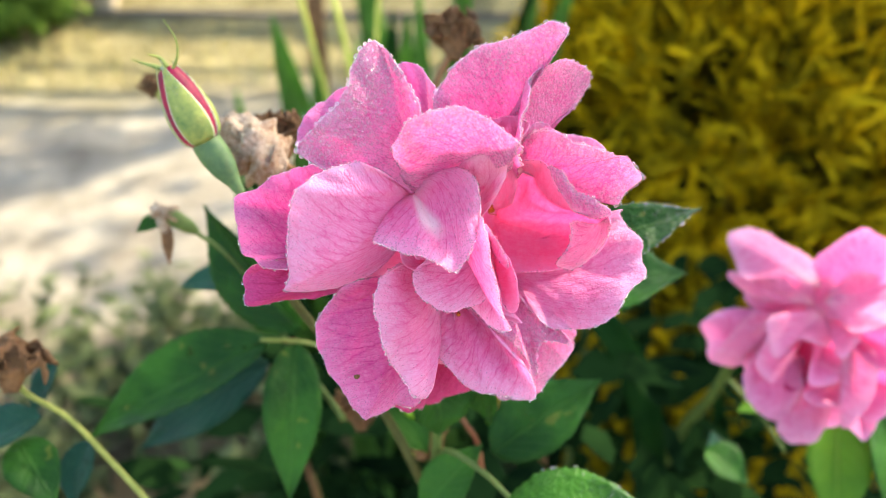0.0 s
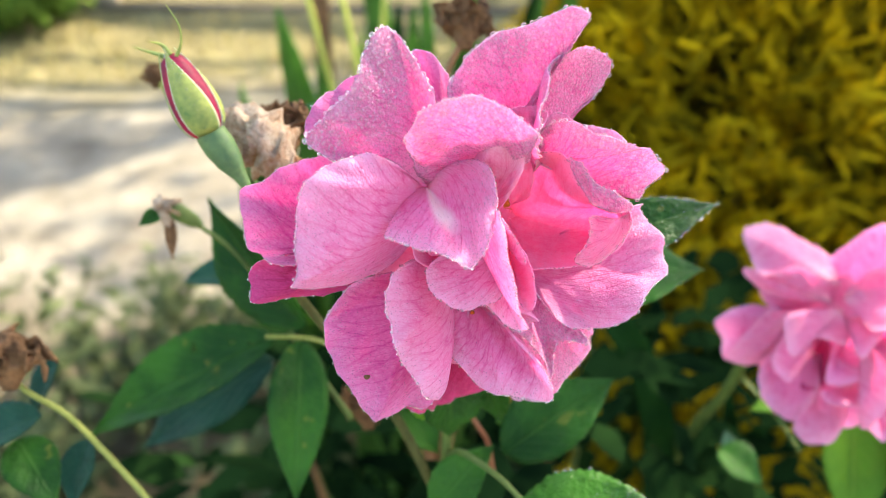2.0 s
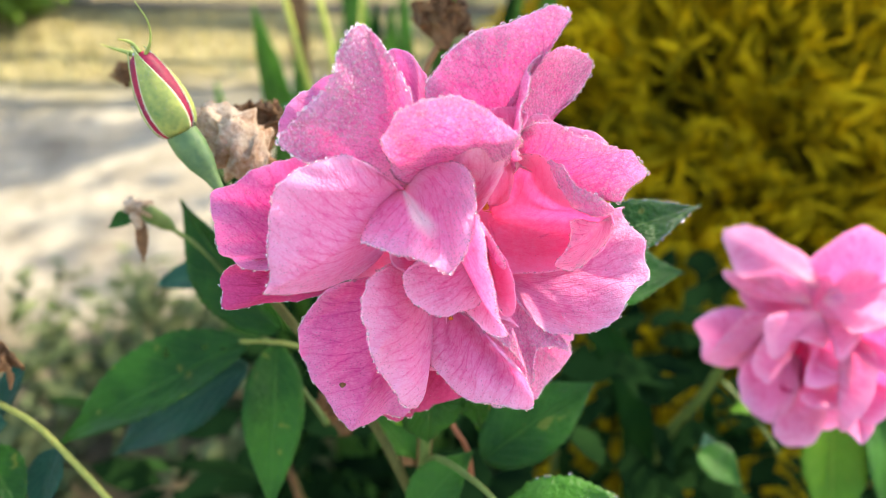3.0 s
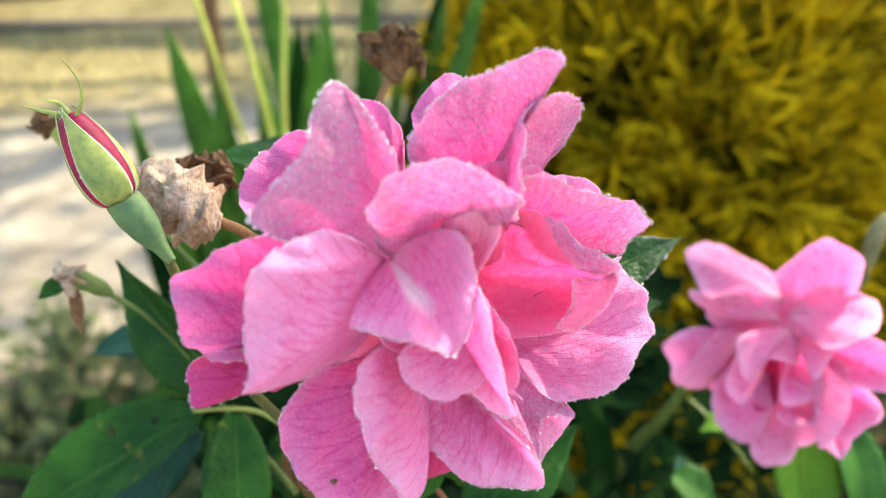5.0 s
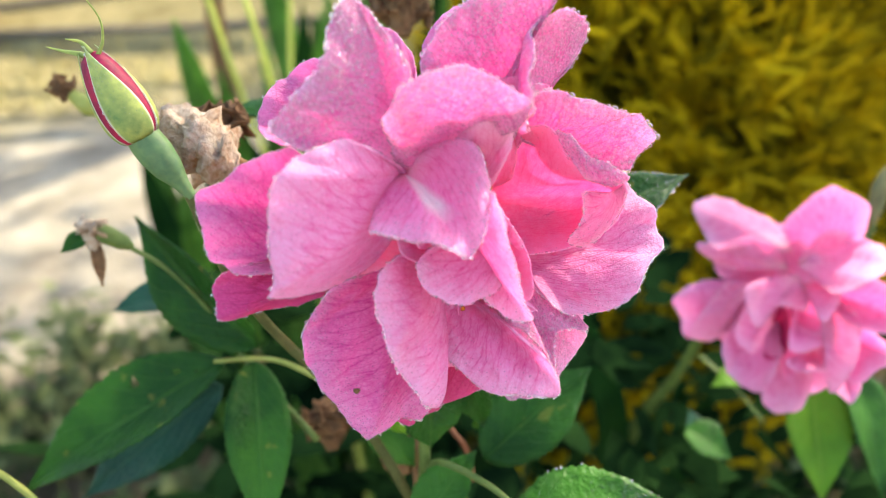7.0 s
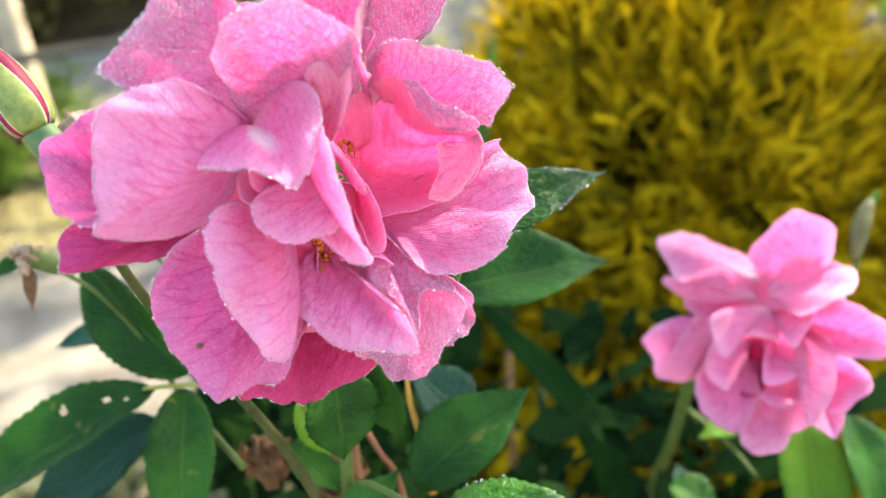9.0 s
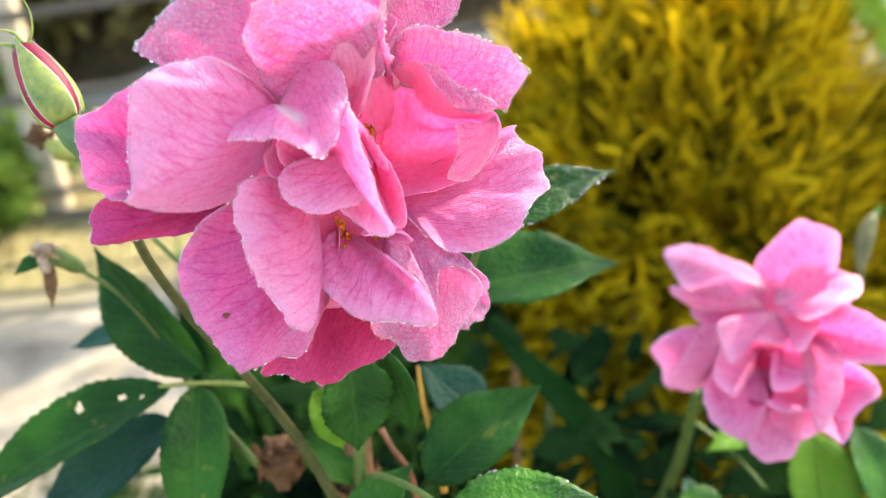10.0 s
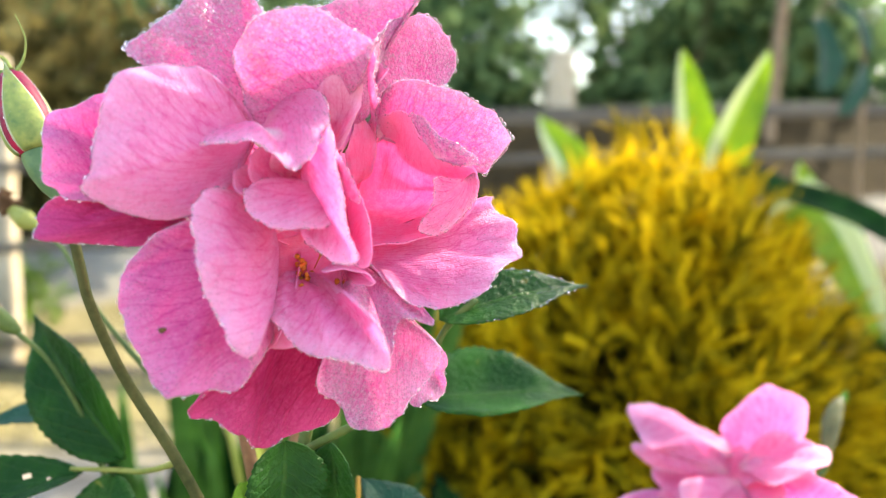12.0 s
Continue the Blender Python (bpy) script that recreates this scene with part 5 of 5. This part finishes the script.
    size = rng.uniform(0.022, 0.042, count)
    up = unit_rows(rng.normal(0, 0.5, (count, 3)) + np.array([0, 0, 1]))
    tagged(scatter("foliage", rose_bush, p, w, up, size, size * 0.5, ROSE_LEAF_SHADED, Matrix.Identity(4)), kind="stuff")
    for k in range(9):
        b = rng.uniform(0, 2 * math.pi)
        end = (ROOT[0] + 0.02 + 0.15 * math.cos(b), ROOT[1] + 0.09 + 0.12 * math.sin(b), rng.uniform(0.4, 0.58))
        tube("cane", rose_bush, [(ROOT[0], ROOT[1], -0.04), (ROOT[0] * 0.6 + end[0] * 0.4, ROOT[1] * 0.6 + end[1] * 0.4, 0.22), end], [0.005, 0.003, 0.0015], STEM_BROWN if k % 2 else STEM_GREEN, at=Matrix.Identity(4), unit=1.0, sides=7)


# near-black leaf colour: the shade inside the bush is painted in
ROSE_LEAF_SHADED = plain_material("shaded_rose_foliage", (0.002, 0.007, 0.003), (0.014, 0.037, 0.010), 25.0, 0.9, 0.3, 0.001, share=0.25, gloss=0.0)
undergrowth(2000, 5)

# ---- the second rose bush ----
ROOT2 = (0.13, 0.30)
rose_bush_b = thing("rose_bush", pose(ROOT2[0], ROOT2[1], 0), "rose bush with a sunlit light pink rose and fresh leaves", "rose bush")
bloom_b = lathe("bloom", rose_bush_b, [(126, -36, -176), (127, -33, -168), (128, -31, -160), (129, -30, -150)], [1.5, 4.5, 5.5, 3.0], HIP_GREEN, label="open light pink double rose in the sun")
tube("cane", rose_bush_b, [(126, -36, -175), (124, -44, -190), (122, -60, -215), to_flower(0.125, 0.37, 0.4), to_flower(ROOT2[0], ROOT2[1], -0.04)], [1.6, 1.8, 2.2, 4, 5], STEM_GREEN)
petal(bloom_b, (135.0, -24.7, -148.0), [(113.6, -22.1, -152.0), (111.6, -14.0, -154.0), (123.6, -5.1, -156.0), (136.2, -4.0, -152.0), (147.6, -3.1, -146.0), (153.7, -10.3, -141.0)], belly=1.0, seed=81, nu=40, nv=14)
petal(bloom_b, (135.0, -24.7, -148.0), [(149.2, -5.9, -142.0), (154.7, -16.9, -134.0), (154.8, -28.1, -131.0), (151.0, -38.4, -131.0), (144.4, -42.9, -134.0)], belly=1.0, seed=82, nu=40, nv=14)
petal(bloom_b, (134.6, -32.1, -150.0), [(150.4, -34.8, -132.0), (149.6, -48.8, -132.0), (141.6, -58.5, -134.0), (131.7, -62.9, -138.0), (127.4, -57.3, -143.0)], belly=1.0, seed=83, nu=40, nv=14)
petal(bloom_b, (134.6, -32.1, -150.0), [(135.7, -58.1, -141.0), (121.8, -62.2, -145.0), (113.9, -52.4, -150.0), (109.4, -38.8, -153.0), (113.3, -25.9, -153.0), (123.1, -19.4, -150.0)], belly=1.0, seed=84, nu=40, nv=14)
petal(bloom_b, (132.7, -14.2, -138.0), [(112.9, -9.0, -141.0), (107.6, -11.0, -143.0), (105.3, -4.3, -148.0), (104.4, 4.2, -152.0), (110.6, 8.1, -156.0), (117.2, 7.6, -158.0), (125.7, 3.5, -158.0), (137.3, -4.6, -155.0)], belly=1.0, seed=41, mat=PETAL_FAR, nu=40, nv=14)
petal(bloom_b, (136.3, -14.0, -142.0), [(129.6, -4.5, -138.0), (137.7, 3.4, -134.0), (143.2, 7.2, -130.0), (147.8, 4.7, -127.0), (151.1, -0.7, -122.0), (149.5, -10.4, -125.0), (145.7, -14.7, -130.0)], belly=1.0, seed=42, nu=40, nv=14)
petal(bloom_b, (136.4, -26.0, -134.0), [(138.4, -24.6, -122.0), (147.2, -23.3, -118.0), (155.8, -31.5, -112.0), (159.9, -38.5, -112.0), (153.6, -41.9, -114.0), (142.4, -39.7, -118.0), (138.6, -33.9, -126.0)], belly=1.0, seed=44, nu=40, nv=14)
petal(bloom_b, (123.2, -23.5, -147.0), [(115.2, -22.4, -151.0), (105.7, -22.0, -155.0), (96.2, -27.7, -157.0), (98.4, -35.7, -157.0), (99.2, -41.1, -156.0), (107.7, -43.4, -153.0), (114.0, -37.5, -149.0)], belly=1.0, seed=45, nu=40, nv=14)
petal(bloom_b, (143.9, -41.1, -136.0), [(144.5, -39.8, -124.0), (148.7, -42.0, -121.0), (152.3, -49.1, -118.0), (147.2, -53.6, -119.0), (141.0, -58.0, -122.0), (139.0, -51.1, -126.0)], belly=1.0, seed=48, nu=40, nv=14)
petal(bloom_b, (143.5, -48.2, -138.0), [(135.3, -57.6, -128.0), (138.3, -62.0, -125.0), (140.5, -64.4, -124.0), (143.3, -60.8, -124.0), (145.4, -55.2, -126.0)], belly=0.8, seed=51, nu=40, nv=14)
petal(bloom_b, (129.1, -48.5, -148.0), [(120.6, -56.5, -142.0), (117.8, -63.3, -140.0), (121.8, -67.6, -138.0), (129.7, -67.0, -137.0), (135.2, -58.8, -138.0), (136.2, -52.8, -140.0)], belly=1.2, seed=47, mat=PETAL_FAR, nu=40, nv=14)
petal(bloom_b, (127.0, -31.3, -150.0), [(113.3, -37.5, -147.0), (107.8, -46.2, -146.0), (109.5, -55.4, -144.0), (117.0, -61.5, -142.0), (123.0, -56.8, -141.0), (128.0, -48.3, -143.0)], belly=1.2, seed=46, nu=40, nv=14)
petal(bloom_b, (128.9, -41.0, -150.0), [(121.3, -35.2, -142.0), (127.6, -31.8, -142.0), (131.0, -35.9, -142.0), (128.9, -48.4, -142.0), (121.3, -49.4, -142.0)], belly=-1.5, seed=54, mat=PETAL_SHADED, label="throat petal in shaded deep pink", nu=40, nv=14)
petal(bloom_b, (120.8, -23.6, -143.0), [(112.3, -22.4, -147.0), (106.6, -29.2, -150.0), (99.6, -39.7, -152.0), (105.9, -42.8, -150.0), (113.4, -34.8, -146.0)], belly=0.8, seed=55, mat=PETAL_FAR, nu=40, nv=14)
petal(bloom_b, (129.5, -19.5, -137.0), [(111.9, -17.8, -145.0), (104.2, -11.6, -148.0), (104.3, -8.1, -148.0), (110.9, -9.7, -144.0), (118.5, -7.2, -140.0), (123.6, -9.7, -137.0), (127.7, -14.0, -135.0)], belly=1.5, seed=50, mat=PETAL_FAR, nu=40, nv=14)
petal(bloom_b, (132.1, -18.0, -136.0), [(138.3, -10.0, -132.0), (141.4, -7.9, -130.0), (154.8, -13.2, -124.0), (150.1, -19.8, -114.0), (140.8, -23.6, -109.0), (132.4, -27.2, -114.0)], belly=1.2, seed=43, mat=PETAL_FAR, nu=40, nv=14)
petal(bloom_b, (136.1, -34.6, -141.0), [(128.9, -34.2, -134.0), (124.6, -44.4, -131.0), (128.8, -46.6, -129.0), (139.8, -42.6, -128.0), (141.9, -35.7, -130.0)], belly=1.5, seed=57, nu=40, nv=14)
petal(bloom_b, (137.6, -47.5, -139.0), [(123.3, -49.5, -132.0), (125.9, -53.2, -129.0), (133.8, -53.1, -127.0), (138.4, -47.6, -127.0), (138.8, -42.5, -129.0)], belly=0.8, seed=58, mat=PETAL_FAR, nu=40, nv=14)
petal(bloom_b, (138.6, -26.1, -135.0), [(137.4, -30.2, -126.0), (143.6, -34.6, -122.0), (142.5, -44.7, -120.0), (138.1, -54.3, -120.0), (132.1, -59.5, -122.0), (134.6, -50.6, -125.0), (139.1, -40.8, -126.0)], belly=1.2, seed=56, mat=PETAL_FAR, nu=40, nv=14)
petal(bloom_b, (131.5, -21.8, -134.0), [(117.9, -21.5, -132.0), (111.1, -23.7, -130.0), (110.0, -30.8, -128.0), (112.6, -37.2, -127.0), (116.7, -33.2, -128.0), (120.7, -30.9, -129.0), (131.1, -33.3, -129.0)], belly=1.0, seed=49, mat=PETAL_FAR, nu=40, nv=14)
petal(bloom_b, (134.2, -21.7, -138.0), [(135.7, -15.6, -136.0), (141.5, -20.5, -131.0), (139.6, -27.3, -122.0), (130.9, -35.6, -117.0), (128.8, -34.0, -120.0)], belly=1.0, seed=59, mat=PETAL_FAR, nu=40, nv=14)
petal(bloom_b, (129.9, -25.0, -138.0), [(123.3, -14.1, -138.0), (129.5, -8.6, -142.0), (135.3, -8.3, -142.0), (137.3, -15.4, -132.0), (134.2, -23.1, -124.0)], belly=1.0, seed=85, mat=PETAL_FAR, nu=40, nv=14)
petal(bloom_b, (130.3, -32.1, -142.0), [(130.1, -25.5, -132.0), (138.4, -30.2, -128.0), (142.0, -37.6, -127.0), (136.7, -42.2, -129.0), (129.9, -39.7, -133.0)], belly=1.0, seed=86, nu=40, nv=14)
petal(bloom_b, (128.4, -31.8, -144.0), [(120.1, -24.3, -134.0), (112.8, -30.6, -136.0), (109.7, -41.0, -138.0), (116.4, -47.1, -139.0), (121.6, -40.4, -140.0)], belly=1.0, seed=87, nu=40, nv=14)
spray = tube("leaf", rose_bush_b, [(120, -55, -196), (128, -66, -185), (135, -80, -175)], [0.8, 0.6], STEM_GREEN, label="compound rose leaf with fresh green leaflets")
leaf("leaflet", spray, (155.6, -62.1, -174.0), (148.0, -108.0, -160.0), (-0.2, 0.3, 0.9), 24, FRESH_LEAF, seed=31, teeth=16)
leaf("leaflet", spray, (168.7, -61.1, -168.0), (171.4, -108.4, -158.0), (0.3, 0.4, 0.9), 24, ROSE_LEAF, seed=32, teeth=16)
leaf("leaflet", spray, (139.0, -61.1, -185.0), (117.8, -64.4, -180.0), (0, 0.7, 0.7), 12, FRESH_LEAF, seed=33, teeth=14)
leaf("leaflet", spray, (103.4, -79.6, -175.0), (119.3, -90.5, -170.0), (0.1, 0.7, 0.7), 17, ROSE_LEAF, seed=34, teeth=14)
leaf("leaflet", spray, (109.4, -88.8, -175.0), (108.2, -72.6, -180.0), (0.1, 0.5, 0.8), 10, ROSE_LEAF_DARK, seed=35, teeth=14)
bud_b = lathe("bud", rose_bush_b, [(179.2, -7.4, -165.0), (181.3, -1.4, -165.0), (184.1, 5.8, -165.0), (187.5, 11.5, -165.0), (189.9, 14.6, -165.0)], [1.2, 2.7, 3.4, 2.4, 0.7], HIP_DULL, label="green spent rose hip with thin sepals")
tube("cane", rose_bush_b, [(179.1, -7.8, -165.0), (175.1, -14.9, -167.0), (128, -66, -185)], [0.9, 1.0, 1.2], STEM_GREEN)
leaf("sepal", bud_b, (188.9, 12.2, -165.0), (192.7, 17.6, -165.0), (0, 0, 1), 3, FRESH_LEAF, seed=37, teeth=0)

# ---- golden shrub ----
SHRUB = np.array([0.28, 0.80, 0.39])
SHRUB_R = np.array([0.25, 0.25, 0.405])


def golden_shrub(count, seed):
    """A dense rounded shrub of forked narrow golden sprays."""
    rng = np.random.default_rng(seed)
    top = thing("golden_shrub", pose(SHRUB[0], SHRUB[1], 0), "rounded shrub with dense narrow golden-yellow foliage", "shrub")
    for k in range(7):
        a = 2 * math.pi * k / 7
        tube("stem", top, [(SHRUB[0], SHRUB[1], -0.04), (SHRUB[0] + 0.06 * math.cos(a), SHRUB[1] + 0.06 * math.sin(a), 0.2), (SHRUB[0] + 0.14 * math.cos(a), SHRUB[1] + 0.14 * math.sin(a), 0.55)], [0.012, 0.008, 0.003], BARK, at=Matrix.Identity(4), unit=1.0, sides=7)
    # the second, inner layer takes the dark copy, which paints shade into the gaps
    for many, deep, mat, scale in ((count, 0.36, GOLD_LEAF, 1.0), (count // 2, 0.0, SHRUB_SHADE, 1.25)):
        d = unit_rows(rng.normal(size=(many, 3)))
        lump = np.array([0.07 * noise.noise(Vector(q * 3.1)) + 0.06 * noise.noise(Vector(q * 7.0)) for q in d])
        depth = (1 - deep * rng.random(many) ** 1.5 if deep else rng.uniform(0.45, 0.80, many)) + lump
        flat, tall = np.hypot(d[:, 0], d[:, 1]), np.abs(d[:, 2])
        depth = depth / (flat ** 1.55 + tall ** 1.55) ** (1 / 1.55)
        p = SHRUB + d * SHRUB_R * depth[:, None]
        keep = p[:, 2] > 0.02
        p, d = p[keep], d[keep]
        grow = unit_rows(d + np.array([0, 0, 0.35]) + rng.normal(0, 0.5, d.shape))
        n = len(p)
        spots, ways, tos, longs, wides = [], [], [], [], []
        for k in range(7):
            w = unit_rows(grow + rng.normal(0, 0.36, (n, 3)))
            spots.append(p + grow * rng.uniform(-0.006, 0.016, (n, 1)))
            ways.append(w)
            tos.append(unit_rows(rng.normal(0, 0.6, (n, 3)) + np.array([0, -0.3, 0.8])))
            longs.append(rng.uniform(0.020, 0.054, n) * scale)
            wides.append(rng.uniform(0.0030, 0.0054, n) * scale)
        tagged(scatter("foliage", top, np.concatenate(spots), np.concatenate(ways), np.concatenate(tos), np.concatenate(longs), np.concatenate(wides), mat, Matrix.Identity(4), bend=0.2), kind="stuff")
    return top


golden_shrub(6400, 71)

# ---- broad strap plants round the shrub ----
def strap(name, parent, pts, wide, mat, seed, face, label=""):
    """A long leaf along a line of places in metres, channelled along its rib."""
    line = smooth_line(pts, 8)
    way = np.gradient(line, axis=0)
    way /= np.linalg.norm(way, axis=1, keepdims=True)
    n = len(line)
    p, uv = np.zeros((n, 7, 3)), np.zeros((n, 7, 2))
    for j in range(n):
        v = j / (n - 1)
        side = np.cross(way[j], face)
        side /= np.linalg.norm(side)
        up = np.cross(side, way[j])
        f = max(0.03, min(1.0, (0.5 + 0.9 * v)) * (1 - v ** 6) ** 0.75)
        for i in range(7):
            u = i / 3 - 1
            p[j, i] = line[j] + side * (u * f * wide / 2) + up * (abs(u) ** 1.5 * f * wide * 0.16 + 0.02 * wide * wave(v * 6, u, seed))
            uv[j, i] = u, v
    verts, faces = shell(p, 0.0008)
    return put(name, mesh_of(name, verts, faces, mat, np.concatenate([uv.reshape(-1, 2)] * 2)), parent, label)


broad = thing("broad_leaf_plant", pose(0.40, 1.02, 0), "plant with broad upright bright green leaves behind the golden shrub", "plant")
W0 = (0.40, 1.02, -0.03)


for n, (mid, tip, wide) in enumerate((
    ((0.40, 0.97, 0.75), (0.361, 0.95, 0.925), 0.068), ((0.42, 0.97, 0.75), (0.465, 0.95, 0.930), 0.064),
    ((0.27, 0.98, 0.73), (0.208, 1.00, 0.845), 0.060), ((0.53, 0.98, 0.71), (0.512, 0.95, 0.805), 0.052),
    ((0.50, 0.93, 0.74), (0.60, 0.88, 0.60), 0.085))):
    foot = np.array(W0) + np.array([0.02 * math.cos(n), 0.02 * math.sin(n), 0])
    strap("leaf", broad, [foot, foot * 0.5 + np.array(mid) * 0.5 + np.array([0.02, 0.02, 0.03]), mid, tip], wide, EDGED_LEAF, n, (0.1, -1, 0.25))
strap("leaf", broad, [W0, (0.41, 0.98, 0.5), (0.385, 0.90, 0.76), (0.42, 0.80, 0.765), (0.47, 0.70, 0.735), (0.53, 0.58, 0.65)], 0.044, STRAP_LEAF, 9, (0.0, -0.75, 0.65), "drooping dark green strap leaf")

lily = thing("strap_leaf_plant", pose(0.02, 0.42, 0), "plant with long dark green strap leaves in the bed", "plant")
for n, (mid, tip, wide) in enumerate((
    ((0.105, 0.335, 0.535), (0.045, 0.345, 0.640), 0.019), ((0.16, 0.36, 0.45), (0.14, 0.34, 0.56), 0.016), ((0.19, 0.42, 0.42), (0.22, 0.38, 0.52), 0.018))):
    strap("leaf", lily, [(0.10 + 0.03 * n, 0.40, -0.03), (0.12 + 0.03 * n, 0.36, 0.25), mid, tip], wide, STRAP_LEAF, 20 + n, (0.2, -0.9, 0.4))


def blades(x, y, count, high, seed, lean=0.18, label="tuft of upright green blades and yellow-green stalks"):
    """Upright grassy blades from one root."""
    rng = np.random.default_rng(seed)
    top = thing("grass_tuft", pose(x, y, 0), label, "grass")
    for k in range(count):
        a = rng.uniform(0, 2 * math.pi)
        h = high * rng.uniform(0.7, 1.05)
        out = lean * h * rng.uniform(0.3, 1.0)
        end = (x + out * math.cos(a), y + out * math.sin(a), h)
        strap("blade", top, [(x + 0.012 * math.cos(a), y + 0.012 * math.sin(a), -0.03), (x + out * 0.35 * math.cos(a), y + out * 0.35 * math.sin(a), h * 0.55), end], rng.uniform(0.020, 0.036), STRAP_LEAF if k % 5 == 0 else BLADE_LEAF, k, (0.2, -1, 0.2))
    return top


tuft = blades(-0.015, 0.68, 34, 0.70, 81, 0.2)
blades(-0.175, 0.74, 16, 0.55, 82, 0.14)
blades(-0.085, 0.70, 26, 0.66, 83, 0.16)
for n, (mid, tip) in enumerate((((-0.085, 0.52, 0.67), (-0.100, 0.52, 0.76)), ((-0.062, 0.51, 0.66), (-0.083, 0.52, 0.77)), ((-0.055, 0.55, 0.60), (-0.045, 0.55, 0.73)))):
    tube("stalk", tuft, [(-0.02, 0.64, -0.02), (-0.045, 0.58, 0.4), mid, tip], [0.0026, 0.0022, 0.0019, 0.0014], STEM_YELLOW, at=Matrix.Identity(4), unit=1.0, sides=8)
stake = thing("stake", pose(-0.155, 0.93, 0), "thin rusty brown stake in the bed", "stake")
part("bar", rough_bar((0.020, 0.018, 0.86), 4, 0.12), STEM_BROWN, stake, at=pose(-0.154, 0.93, 0.39, 1, 1, 10))

# twig of a tree hanging into view
twig = thing("hanging_twig", pose(0.9, 1.5, 0), "slender sapling with drooping dark leaves", "sapling")
tube("stem", twig, [(0.95, 1.55, -0.04), (0.92, 1.5, 0.5), (0.86, 1.42, 1.0), (0.74, 1.32, 1.08), (0.70, 1.30, 1.04)], [0.009, 0.007, 0.004, 0.002, 0.0015], BARK, at=Matrix.Identity(4), unit=1.0, sides=8)
for n, (a, b, w) in enumerate((((0.70, 1.30, 1.045), (0.718, 1.29, 0.925), 0.070), ((0.74, 1.32, 1.08), (0.79, 1.29, 0.99), 0.036), ((0.86, 1.42, 1.0), (0.80, 1.38, 0.90), 0.040))):
    strap("leaf", twig, [a, tuple((np.array(a) + np.array(b)) / 2 + np.array([0.012, 0, 0.005])), b], w, ROSE_LEAF_DARK, 30 + n, (0.4, -0.8, 0.3))

# an added, unseen tree beside the bed; its boughs shade bloom and low leaves
unseen_shade_tree = thing("tree", pose(2.7, 1.7, 0), "unseen young tree added to shade the rose bed", "tree")
tube("trunk", unseen_shade_tree, [(2.7, 1.7, -0.1), (2.72, 1.68, 0.9), (2.6, 1.75, 1.8), (2.4, 1.8, 2.7), (2.45, 1.85, 3.4)], [0.07, 0.06, 0.05, 0.035, 0.012], BARK, at=Matrix.Identity(4), unit=1.0)
shade_rng = np.random.default_rng(17)
shade_spots, shade_wide, shade_count = [], [], []
# each leaf clump is set on the sun's line to the spot it shades
for target, reach, wide, many in (((0.015, 0.115, 0.765), 2.6, 0.078, 60), ((-0.13, 0.20, 0.60), 2.75, 0.13, 700), ((-0.03, 0.32, 0.45), 2.5, 0.10, 520), ((0.34, 0.58, 0.48), 2.2, 0.22, 1700), ((-0.35, 0.75, 0.0), 3.4, 0.34, 1500), ((0.50, 0.78, 0.50), 2.0, 0.22, 1600)):
    c = np.array(target) + reach * np.array(sun_way)
    shade_spots.append(c)
    shade_wide.append(wide)
    shade_count.append(many)
    tube("limb", unseen_shade_tree, [(2.52, 1.78, 2.1), (np.array([2.52, 1.78, 2.3]) + c) / 2 + np.array([0, 0, 0.08]), c], [0.022, 0.012, 0.005], BARK, at=Matrix.Identity(4), unit=1.0, sides=7)
pick = np.repeat(np.arange(len(shade_spots)), shade_count)
ball = unit_rows(shade_rng.normal(size=(len(pick), 3))) * shade_rng.random((len(pick), 1)) ** 0.5
shade_p = np.array(shade_spots)[pick] + ball * np.array(shade_wide)[pick][:, None]
shade_size = shade_rng.uniform(0.028, 0.045, len(pick))
tagged(scatter("crown", unseen_shade_tree, shade_p, unit_rows(ball + shade_rng.normal(0, 0.5, ball.shape)), unit_rows(shade_rng.normal(0, 0.5, ball.shape) + np.array(sun_way)), shade_size, shade_size * 0.5, TREE_LEAF, Matrix.Identity(4)), kind="stuff")

bush(0.60, 0.80, 0.17, 0.70, 47, leaves=2400, mat=SHADED_LEAF, label="green leafy bush, darkened as in shade, beside the golden shrub")
